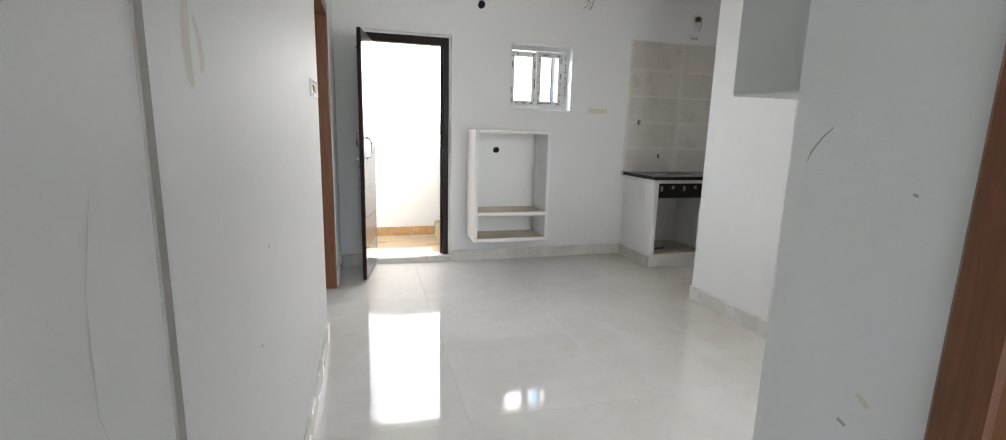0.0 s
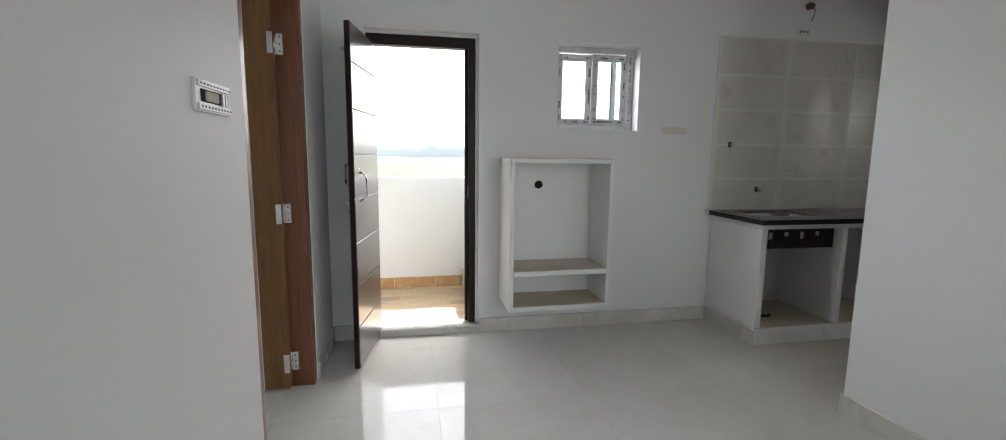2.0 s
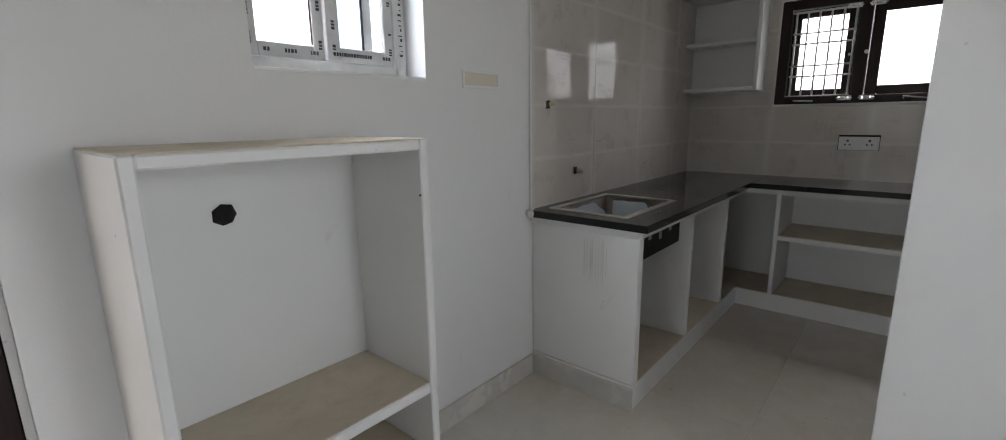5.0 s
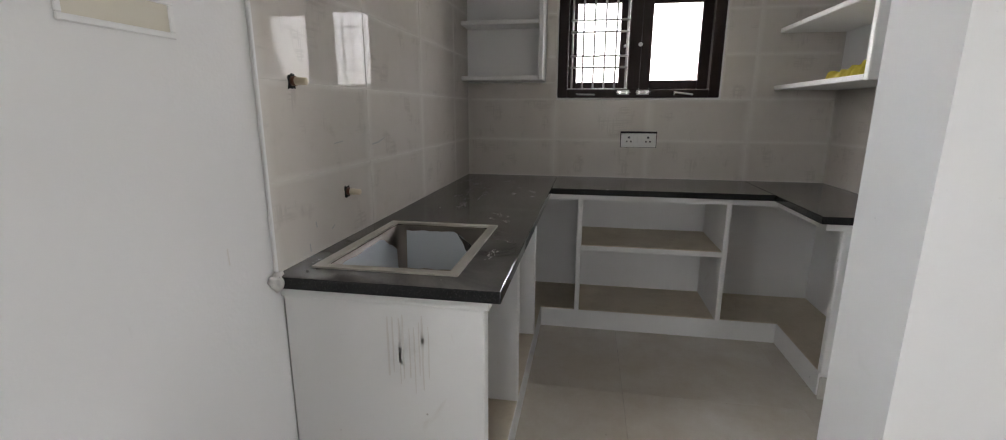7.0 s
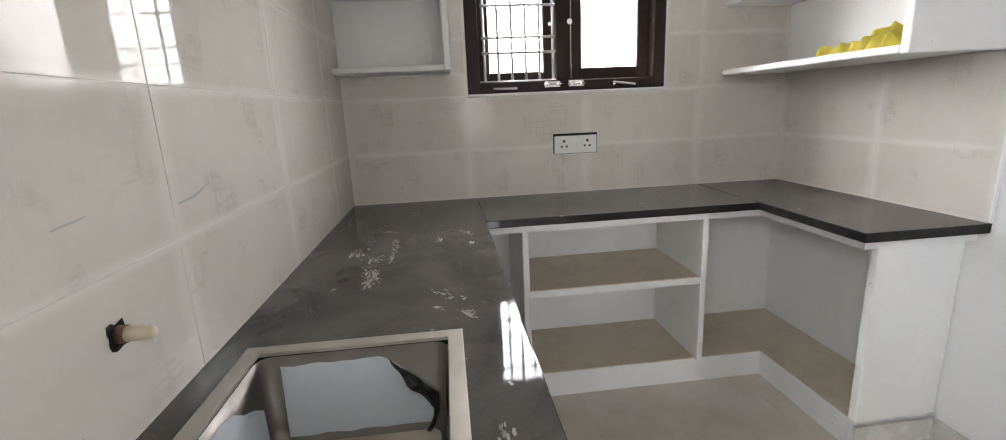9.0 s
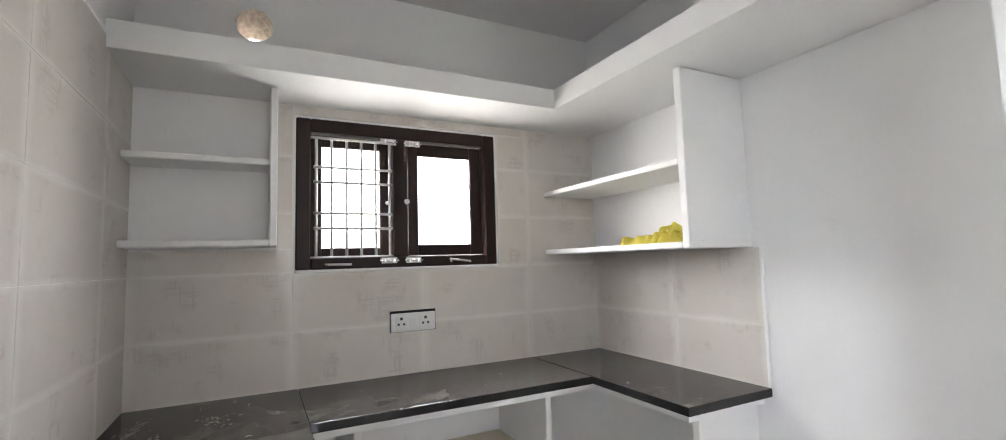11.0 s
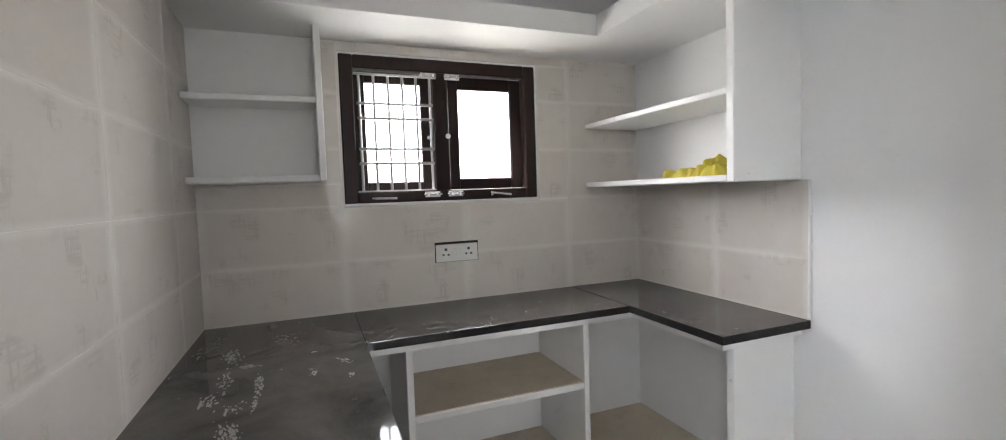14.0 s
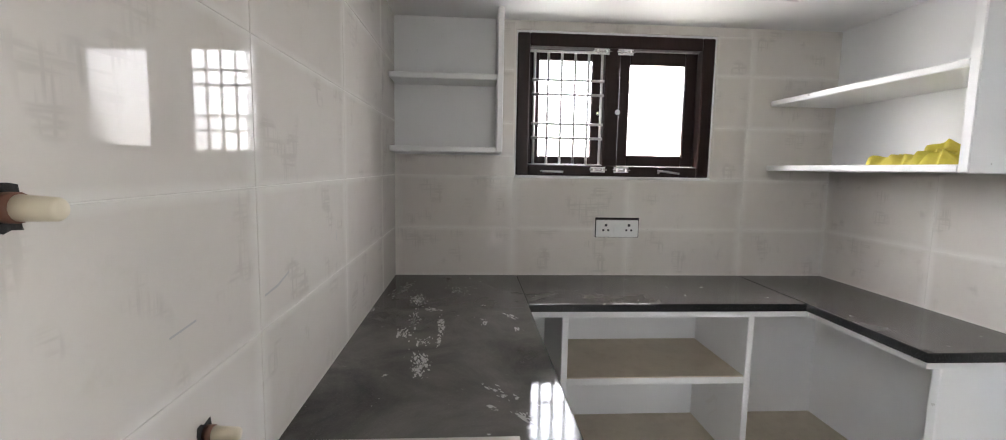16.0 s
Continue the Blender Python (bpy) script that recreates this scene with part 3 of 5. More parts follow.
# ---- window in the north wall ----
def slider_window():
    w = thing("window_2", (2.5, YN + 0.1, 1.468), "small white sliding window with printed film on its frame", "window")
    structure(w)
    x0, x1, z0, z1 = 2.20, 2.822, 1.468, 2.083
    y0, y1 = YN + 0.105, YN + 0.165
    block("window_sill", (x0, x1, YN + 0.002, y0, z0, z0 + 0.012), EDGE, w, 0.002, "white plastered sill")
    f = 0.042
    zb = z0 + 0.012
    fr = [("window_frame", (x0, x0 + f, y0, y1, zb, z1)), ("window_frame", (x1 - 0.058, x1, y0, y1, zb, z1)),
          ("window_frame", (x0 + f, x1 - f, y0, y1, z1 - f, z1)), ("window_frame", (x0 + f, x1 - f, y0, y1, zb, zb + f))]
    for n, dd in fr:
        block(n, dd, UPVC, w, 0.003)
    mid = (x0 + x1) / 2
    s = 0.050

    def sash(a, b, ya, yb, pane):
        sh = new("sash")
        sh.parent = w
        sh.matrix_parent_inverse = w.matrix_world.inverted()
        c, e = 1.520, 2.036
        for dims in ((a, a + s, ya, yb, c, e), (b - s, b, ya, yb, c, e), (a + s, b - s, ya, yb, e - s, e), (a + s, b - s, ya, yb, c, c + s)):
            block("sash_rail", dims, UPVC, sh, 0.003)
        p = block("pane", (a + s, b - s, (ya + yb) / 2 - 0.002, (ya + yb) / 2 + 0.002, c + s, e - s), pane, sh, 0)
        p.visible_shadow = False
        # unreadable maker's print along the film: plain bars
        rng = random.Random(int(a * 1000))
        for (u0, u1, v, along) in ((a + 0.01, b - 0.01, e - s * 0.55, 0), (a + 0.01, b - 0.01, c + s * 0.55, 0),
                                   (c + 0.03, e - 0.03, a + s * 0.5, 1), (c + 0.03, e - 0.03, b - s * 0.5, 1)):
            bm = bmesh.new()
            u = u0 + 0.01
            while u < u1 - 0.02:
                if rng.random() < 0.72:
                    l = rng.choice((0.005, 0.007, 0.009))
                    if along:
                        bm_box(bm, v - 0.006, v + 0.006, ya - 0.0012, ya - 0.0004, u, u + l)
                    else:
                        bm_box(bm, u, u + l, ya - 0.0012, ya - 0.0004, v - 0.006, v + 0.006)
                    u += l + 0.003
                else:
                    u += 0.045
            part("print", bm, INK, sh, "black lettering on film")
    sash(2.232, 2.512, y0 + 0.034, y0 + 0.056, GLASS)
    sash(2.496, 2.776, y0 + 0.006, y0 + 0.028, GLASS)
    # third leaf parked behind: blue film pane, dark gasket and grey stile
    back = new("film_leaf")
    back.parent = w
    back.matrix_parent_inverse = w.matrix_world.inverted()
    p = block("pane", (2.578, 2.668, y0 + 0.0585, y0 + 0.0605, 1.535, 2.030), BLUE_GLASS, back, 0, "pale blue film pane")
    p.visible_shadow = False
    block("gasket", (2.668, 2.676, y0 + 0.0575, y0 + 0.064, 1.535, 2.030), INK, back, 0.001, "black rubber gasket")
    block("stile", (2.676, 2.712, y0 + 0.0565, y0 + 0.072, 1.535, 2.030), UPVC, back, 0.002)
    block("gasket", (2.455, 2.461, y0 + 0.0315, y0 + 0.0338, 1.572, 1.985), INK, w, 0.001, "black rubber gasket")
    bm = bmesh.new()
    rng = random.Random(77)
    for k in range(26):
        bm_box(bm, 2.798 - rng.uniform(0, 0.012), 2.803, y0 - 0.0012, y0 - 0.0004, 1.56 + 0.018 * k, 1.56 + 0.018 * k + rng.choice((0.004, 0.008, 0.011)))
    part("print", bm, INK, w, "black lettering on film")


slider_window()


# ---- box shelf on the north wall ----
def box_shelf():
    s = thing("wall_cabinet", (2.14, YN, 0.26), "open white masonry box shelf with two stone shelves", "cabinet")
    x0, x1, y0, z0, z1, t = 1.790, 2.492, 5.546, 0.258, 1.273, 0.028
    yb = YN - 0.0005
    block("side_panel", (x0, x0 + t, y0, yb, z0, z1), EDGE, s, 0.004)
    block("side_panel", (x1 - t, x1, y0, yb, z0, z1), EDGE, s, 0.004)
    block("top_panel", (x0 + t, x1 - t, y0 + 0.001, yb, z1 - t, z1), EDGE, s, 0.004)
    block("back_panel", (x0 + t, x1 - t, yb - 0.03, yb, z0 + t, z1 - t), EDGE, s, 0)
    for z in (z0, 0.500):
        block("shelf", (x0 + t, x1 - t, y0 + 0.002, yb - 0.03, z, z + 0.034), EDGE, s, 0.004, "white painted shelf edge")
        block("shelf_slab", (x0 + t + 0.001, x1 - t - 0.001, y0 + 0.006, yb - 0.031, z + 0.034, z + 0.038), SHELF, s, 0.001, "dusty beige stone slab")
    block("top_slab", (x0 + 0.003, x1 - 0.003, y0 + 0.004, yb, z1, z1 + 0.004), SHELF, s, 0.001, "dusty beige top")
    # a wire clip and nail on the side
    bar("hook", [(x1 - 0.002, y0 + 0.012, 1.12), (x1 - 0.032, y0 + 0.006, 1.118)], 0.003, DARK_WIRE, s)


box_shelf()


def ragged_hole(name, centre, r, axis, label, category="conduit hole", seed=1, sides=14):
    """A hacked, sunken mouth: a ragged dark disc with a broken rim."""
    rng = random.Random(seed)
    bm = bmesh.new()
    c = Vector(centre)
    u, v, n = {"y": (Vector((1, 0, 0)), Vector((0, 0, 1)), Vector((0, -1, 0))), "x": (Vector((0, 1, 0)), Vector((0, 0, 1)), Vector((-1, 0, 0)))}[axis]
    ring0, ring1 = [], []
    for k in range(sides):
        a = k * math.tau / sides
        rr = r * rng.uniform(0.82, 1.12)
        d = u * math.cos(a) + v * math.sin(a)
        ring0.append(bm.verts.new(c + d * rr + n * 0.001))
        ring1.append(bm.verts.new(c + d * rr * 0.82 + n * 0.004))
    for k in range(sides):
        bm.faces.new((ring0[k], ring0[(k + 1) % sides], ring1[(k + 1) % sides], ring1[k]))
    mid = bm.verts.new(c + n * 0.0015)
    for k in range(sides):
        bm.faces.new((ring1[k], ring1[(k + 1) % sides], mid))
    return tagged(part(name, bm, BLACK), label, category)


ragged_hole("conduit_hole", (2.068, YN - 0.031, 1.085), 0.034, "y", "black ragged hole in the box shelf's back", seed=3, sides=7)
ragged_hole("conduit_hole", (1.908, YN, 2.388), 0.035, "y", "black round conduit mouth in white wall", seed=5)


# ---- small fixtures on the north wall ----
def recessed_box():
    x0, x1, z0, z1 = 3.010, 3.236, 1.450, 1.524
    b = thing("junction_box", (3.12, YN, 1.45), "empty cream junction box in white wall", "junction box")
    for dims in ((x0, x1, YN - 0.006, YN - 0.0005, z0, z0 + 0.012), (x0, x1, YN - 0.006, YN - 0.0005, z1 - 0.012, z1),
                 (x0, x0 + 0.012, YN - 0.006, YN - 0.0005, z0 + 0.012, z1 - 0.012), (x1 - 0.012, x1, YN - 0.006, YN - 0.0005, z0 + 0.012, z1 - 0.012)):
        block("rim", dims, EDGE, b, 0.002)
    block("back", (x0 + 0.012, x1 - 0.012, YN - 0.0025, YN - 0.0005, z0 + 0.012, z1 - 0.012), PLASTER, b, 0, "rough cream plaster filling")


recessed_box()


def hanging_wires():
    rng = random.Random(4)
    b = thing("ceiling_wires", (2.93, YN - 0.01, 2.5), "loose twisted dark wires hanging from a conduit", "wires")
    block("conduit_mouth", (2.925, 2.965, YN - 0.004, YN - 0.0005, 2.60, 2.64), BLACK, b, 0.001)
    for k in range(3):
        pts = [(2.945, YN - 0.006, 2.62)]
        for i in range(7):
            pts.append((2.945 + rng.uniform(-0.035, 0.03) - 0.008 * i * (k - 1), YN - 0.02 - rng.uniform(0, 0.04), 2.60 - 0.028 * i))
        bar("wire", pts, 0.0028, (DARK_WIRE, RED_WIRE, DARK_WIRE)[k], b, "", 6)


hanging_wires()


def bulb_point():
    b = thing("lamp_holder", (4.20, YN, 2.45), "brown lamp holder with a loose wire on the wall", "lamp holder")
    bar("holder", [(4.195, YN - 0.001, 2.45), (4.195, YN - 0.02, 2.45), (4.195, YN - 0.045, 2.44)], [0.028, 0.026, 0.020], COPPER, b)
    bar("wire", [(4.20, YN - 0.03, 2.44), (4.215, YN - 0.05, 2.41), (4.22, YN - 0.03, 2.37), (4.213, YN - 0.02, 2.335)], 0.003, RED_WIRE, b)
    p = thing("fan_regulator_plate", (4.17, YN, 2.25), "white wall plate above the tiles", "switch plate")
    block("plate", (4.12, 4.225, YN - 0.006, YN - 0.0005, 2.235, 2.285), PLASTIC, p, 0.003)
    for k in range(3):
        block("socket_hole", (4.137 + 0.030 * k, 4.149 + 0.030 * k, YN - 0.0075, YN - 0.0055, 2.252, 2.268), INK, p, 0)


bulb_point()


# ---- switch board on the hall's west wall ----
def switch_board():
    y0, y1, z0, z1 = 3.925, 4.165, 1.405, 1.490
    b = thing("switch_board", (XW, 4.04, 1.4), "open silver modular switch frame with missing switches", "switch board")
    x = XW + 0.0005
    block("back_box", (x, x + 0.010, y0, y1, z0, z1), PLASTIC, b, 0.002)
    block("cavity", (x + 0.010, x + 0.0115, y0 + 0.030, y1 - 0.075, z0 + 0.026, z1 - 0.026), BLACK, b, 0)
    block("switch", (x + 0.010, x + 0.020, y0 + 0.055, y1 - 0.110, z0 + 0.028, z1 - 0.030), SHELF, b, 0.003, "brown switch rocker")
    for k in range(3):
        block("switch_frame", (x + 0.010, x + 0.016, y1 - 0.072 + 0.022 * k, y1 - 0.060 + 0.022 * k, z0 + 0.024, z1 - 0.024), SILVER, b, 0.001)
    for zz in (z0 + 0.005, z1 - 0.021):
        r = block("perforated_rail", (x + 0.010, x + 0.016, y0 + 0.006, y1 - 0.006, zz, zz + 0.016), SILVER, b, 0.001, "silver perforated rail")
        for k in range(10):
            yy = y0 + 0.016 + k * 0.022
            block("slot", (x + 0.0155, x + 0.0165, yy, yy + 0.012, zz + 0.005, zz + 0.011), INK, r, 0)


switch_board()


# ---- kitchen counter ----
TOP, SL = 0.885, 0.034
UX, UY = 5.072, 5.297      # front lines of the east and north runs
SXW, SYF = 4.531, 4.114    # south run: west end and front
NX0 = 3.440                # west end of the north run


def slab_from_cells(xs, ys, keep, z0, z1, bevel=0.006):
    """One mesh from the kept cells of a grid, edges rounded."""
    bm = bmesh.new()
    cache = {}

    def v(x, y, z):
        k = (round(x, 5), round(y, 5), round(z, 5))
        if k not in cache:
            cache[k] = bm.verts.new((x, y, z))
        return cache[k]

    def inside(i, j):
        return 0 <= i < len(xs) - 1 and 0 <= j < len(ys) - 1 and keep((xs[i] + xs[i + 1]) / 2, (ys[j] + ys[j + 1]) / 2)

    for i in range(len(xs) - 1):
        for j in range(len(ys) - 1):
            if not inside(i, j):
                continue
            a, b, c, d = xs[i], xs[i + 1], ys[j], ys[j + 1]
            bm.faces.new([v(a, c, z1), v(b, c, z1), v(b, d, z1), v(a, d, z1)])
            bm.faces.new([v(a, d, z0), v(b, d, z0), v(b, c, z0), v(a, c, z0)])
            for (ni, nj), (q, r) in (((i - 1, j), ((a, d), (a, c))), ((i + 1, j), ((b, c), (b, d))), ((i, j - 1), ((a, c), (b, c))), ((i, j + 1), ((b, d), (a, d)))):
                if not inside(ni, nj):
                    bm.faces.new([v(*q, z0), v(*r, z0), v(*r, z1), v(*q, z1)])
    bmesh.ops.recalc_face_normals(bm, faces=bm.faces)
    if bevel:
        es = [e for e in bm.edges if len(e.link_faces) == 2 and e.calc_face_angle(0) > 0.5]
        bmesh.ops.bevel(bm, geom=es, offset=bevel, segments=2, affect="EDGES", profile=0.6)
    return bm


SK = (3.531, 4.102, 5.434, 5.846)     # sink cut-out
worktop = thing("worktop", (4.5, 5.6, TOP), "dusty black granite worktop in three slabs with paint smears", "worktop")
NS = [NX0, SK[0], SK[1], XE - 0.001]
part("slab", slab_from_cells(NS, [UY, SK[2], SK[3], YN - 0.001], lambda x, y: not (SK[0] < x < SK[1] and SK[2] < y < SK[3]), TOP - SL, TOP, 0.004), GRANITE, worktop)
part("slab", slab_from_cells([UX, XE - 0.001], [SYF + 0.0008, UY - 0.0008], lambda x, y: True, TOP - SL, TOP, 0.004), GRANITE, worktop)
part("slab", slab_from_cells([SXW, XE - 0.001], [YS + 0.001, SYF], lambda x, y: True, TOP - SL, TOP, 0.004), GRANITE, worktop)


def counter_base():
    b = thing("counter_base", (4.5, 5.6, 0), "white masonry counter base with open stone shelves", "kitchen counter")
    i = 0.036
    fx, fy, sx, sy = UX + i, UY + i, SXW + i, SYF - i
    xs2 = [NX0 + 0.03, SK[0] - 0.01, SK[1] + 0.01, sx, fx, XE - 0.002]
    ys2 = [YS + 0.002, sy, fy, SK[2] - 0.01, SK[3] + 0.01, YN - 0.002]

    def plan(x, y):
        if SK[0] - 0.01 < x < SK[1] + 0.01 and SK[2] - 0.01 < y < SK[3] + 0.01:
            return False
        return y > fy or x > fx or (x > sx and y < sy)
    part("bed_slab", slab_from_cells(xs2, ys2, plan, TOP - SL - 0.034, TOP - SL - 0.0003, 0.002), EDGE, b, "white painted slab under the worktop")
    zt, zp = TOP - SL - 0.0343, 0.122
    # raised stone platform inside the base, with its white kerb
    xs3 = [NX0 + 0.039, sx + 0.058, fx + 0.050, XE - 0.003]
    ys3 = [YS + 0.003, sy - 0.092, fy + 0.015, YN - 0.003]

    def plan3(x, y):
        return y > ys3[2] or x > xs3[2] or (x > xs3[1] and y < ys3[1])
    part("platform", slab_from_cells(xs3, ys3, plan3, -0.012, zp - 0.004, 0.003), EDGE, b, "white painted kerb")
    part("platform_slab", slab_from_cells([x + (0.004 if n in (0, 1, 2) else 0) for n, x in enumerate(xs3)], [y + (-0.004 if n == 1 else 0.004 if n == 2 else 0) for n, y in enumerate(ys3)],
         lambda x, y: y > ys3[2] + 0.004 or x > xs3[2] + 0.004 or (x > xs3[1] + 0.004 and y < ys3[1] - 0.004), zp - 0.004, zp, 0.0), SHELF, b, "dusty beige stone slab")
    yw = YN - 0.003
    # north run
    block("end_panel", (NX0 + 0.039, NX0 + 0.089, fy + 0.014, yw, zp, zt), EDGE, b, 0.004, "white painted end panel with drip stains")
    for x in (4.135, 4.765):
        block("partition", (x, x + 0.04, fy + 0.017, yw, zp, zt), EDGE, b, 0.004)
    # east run
    xw = XE - 0.003
    for y in (5.116, 4.302):
        block("partition", (fx + 0.022, xw, y, y + 0.028, zp, zt), EDGE, b, 0.003)
    sh = block("shelf", (fx + 0.024, xw, 4.330, 5.116, 0.508, 0.538), EDGE, b, 0.003)
    block("shelf_slab", (fx + 0.028, xw, 4.331, 5.115, 0.538, 0.542), SHELF, b, 0.0, "dusty beige stone slab")
    # south run
    block("end_panel", (sx + 0.032, sx + 0.068, YS + 0.003, sy - 0.088, zp, zt), EDGE, b, 0.004, "white painted end panel")
    block("panel_skirting", (sx + 0.022, sx + 0.036, YS + 0.014, sy - 0.087, -0.012, 0.108), PLINTH, b, 0.002, "cream tile skirting")
    block("panel_skirting", (NX0 + 0.026, NX0 + 0.040, fy + 0.013, YN - 0.013, -0.012, 0.106), PLINTH, b, 0.002, "cream tile skirting")


counter_base()


def streak(parent, name, pts, width, axis, face, material):
    """A thin mark on a wall face: a tapering ribbon in the plane axis = face, pts as (u, z)."""
    bm = bmesh.new()
    prev = None
    n = len(pts)
    for k, (u, z) in enumerate(pts):
        a, q = pts[max(k - 1, 0)], pts[min(k + 1, n - 1)]
        d = Vector((q[0] - a[0], q[1] - a[1]))
        d = Vector((-d.y, d.x)).normalized() * width * 0.5 * (0.25 + 0.75 * math.sin(math.pi * (k + 0.5) / n))
        cur = [bm.verts.new((face, u + s * d.x, z + s * d.y) if axis == "x" else (u + s * d.x, face, z + s * d.y)) for s in (-1, 1)]
        if prev:
            bm.faces.new((prev[0], prev[1], cur[1], cur[0]))
        prev = cur
    return part(name, bm, material, parent)


rd = random.Random(12)


def paint_smear(bm, x, y, length, spread, turn, count, seed):
    """A dried dab of white paint dragged over the granite: a scatter of ragged flecks."""
    rng = random.Random(seed)
    ca, sa = math.cos(radians(turn)), math.sin(radians(turn))
    for _ in range(count):
        u, v = rng.gauss(0, 0.33) * length, rng.gauss(0, 0.30) * spread
        r, st, n = rng.uniform(0.0008, 0.0036) * (1.6 if rng.random() < 0.2 else 1), rng.uniform(1.2, 4.0), rng.randint(5, 8)
        ring = []
        for k in range(n):
            a = k * math.tau / n
            q = r * rng.uniform(0.55, 1.25)
            p, w = u + q * st * math.cos(a), v + q * math.sin(a)
            ring.append(bm.verts.new((x + p * ca - w * sa, y + p * sa + w * ca, TOP + 0.0006)))
        bm.faces.new(ring)


smears = bmesh.new()
for n, (x, y, ln, sp, tn, ct) in enumerate((
        (5.30, 5.83, 0.16, 0.05, -12, 46), (5.14, 5.75, 0.15, 0.05, 10, 60), (4.88, 5.73, 0.12, 0.03, 4, 26), (5.00, 5.68, 0.05, 0.04, 60, 22), (4.81, 5.63, 0.16, 0.022, 3, 34),
        (4.66, 5.63, 0.09, 0.012, 0, 14), (4.51, 5.67, 0.09, 0.04, 20, 44), (4.43, 5.67, 0.06, 0.025, 15, 20), (4.74, 5.75, 0.08, 0.04, 0, 18), (4.66, 5.68, 0.05, 0.05, 0, 16),
        (5.30, 5.59, 0.16, 0.07, 20, 26), (4.84, 5.48, 0.03, 0.015, 0, 6), (4.77, 5.37, 0.03, 0.02, 0, 6), (4.91, 5.38, 0.05, 0.02, 30, 10), (4.31, 5.46, 0.10, 0.03, 40, 12),
        (4.19, 5.41, 0.05, 0.03, 30, 12), (3.75, 5.38, 0.10, 0.02, 0, 10))):
    paint_smear(smears, x, y, ln, sp, tn, ct * 2, 40 + n)
tagged(part("paint_smear", smears, PAINT, worktop), "dried white paint smears", "", "", "stuff")
cb = bpy.data.objects["counter_base"]
for k in range(9):
    u = 5.50 + 0.014 * k + rd.uniform(-0.003, 0.003)
    z1 = 0.79 - rd.uniform(0, 0.05)
    streak(cb, "drip_stain", [(u + rd.uniform(-0.001, 0.001), z1 - (0.10 + 0.12 * rd.random()) * s / 5) for s in range(6)], rd.uniform(0.003, 0.007), "x", NX0 + 0.0382 - 0.0002 * k, DRIP)
ww, pe, hw = bpy.data.objects["wall_hall_west"], bpy.data.objects["wall_passage_east"], bpy.data.objects["wall_hall_east"]
for pts, w, mt in (([(2.27, 1.47), (2.262, 1.43), (2.255, 1.38), (2.262, 1.335), (2.272, 1.32)], 0.034, STAIN),
                   ([(2.295, 1.43), (2.318, 1.395), (2.325, 1.36), (2.315, 1.345)], 0.026, STAIN),
                   ([(2.29, 1.475), (2.305, 1.465)], 0.014, SCUFF),
                   ([(2.43, 1.27), (2.445, 1.24), (2.445, 1.20)], 0.006, EDGE),
                   ([(2.36, 1.11), (2.362, 1.05)], 0.008, EDGE),
                   ([(2.9, 1.10), (3.1, 1.17), (3.3, 1.27)], 0.006, EDGE),
                   ([(2.8, 0.62), (2.82, 0.58), (2.83, 0.52)], 0.010, EDGE),
                   ([(3.3, 1.78), (3.42, 1.765), (3.5, 1.74)], 0.014, EDGE),
                   ([(2.75, 0.95), (2.765, 0.945)], 0.008, SCUFF), ([(2.6, 0.74), (2.61, 0.73)], 0.008, SCUFF)):
    streak(ww, "scuff", pts, w, "x", XW + 0.0006, mt)
for pts, w, mt in (([(2.04, 1.285), (2.058, 1.268), (2.075, 1.245), (2.083, 1.225)], 0.004, SCUFF),
                   ([(1.90, 1.19), (1.893, 1.187)], 0.006, SCUFF), ([(1.93, 0.86), (1.91, 0.845)], 0.012, STAIN), ([(1.955, 0.80), (1.94, 0.795)], 0.008, SCUFF)):
    streak(pe, "scuff", pts, w, "x", XR - 0.0006, mt)
for pts, w, mt in (([(1.95, 1.20), (1.92, 1.10), (1.915, 0.98), (1.94, 0.90)], 0.0025, STAIN), ([(1.85, 1.45), (1.86, 1.44)], 0.01, SCUFF), ([(1.98, 0.72), (2.02, 0.715), (2.05, 0.71)], 0.02, STAIN)):
    streak(bpy.data.objects["wall_passage_west"], "scuff", pts, w, "x", XW - 0.0014, mt)
for pts, w, mt in (([(2.56, 1.245), (2.585, 1.225), (2.59, 1.205)], 0.010, STAIN), ([(3.30, 1.0), (3.302, 0.96)], 0.006, DRIP)):
    streak(bpy.data.objects["wall_north"], "scuff", pts, w, "y", YN - 0.0006, mt)
for pts, w in (([(4.08, 1.19), (4.14, 1.195), (4.20, 1.21)], 0.006), ([(3.66, 0.985), (3.665, 0.965)], 0.008), ([(3.62, 0.925), (3.622, 0.90)], 0.008), ([(3.80, 1.21), (3.86, 1.215)], 0.004),
               ([(4.55, 1.25), (4.555, 1.22)], 0.006), ([(3.75, 0.94), (3.77, 0.95)], 0.006)):
    streak(bpy.data.objects["wall_north"], "scuff", pts, w, "y", YN - 0.0086, SCUFF)


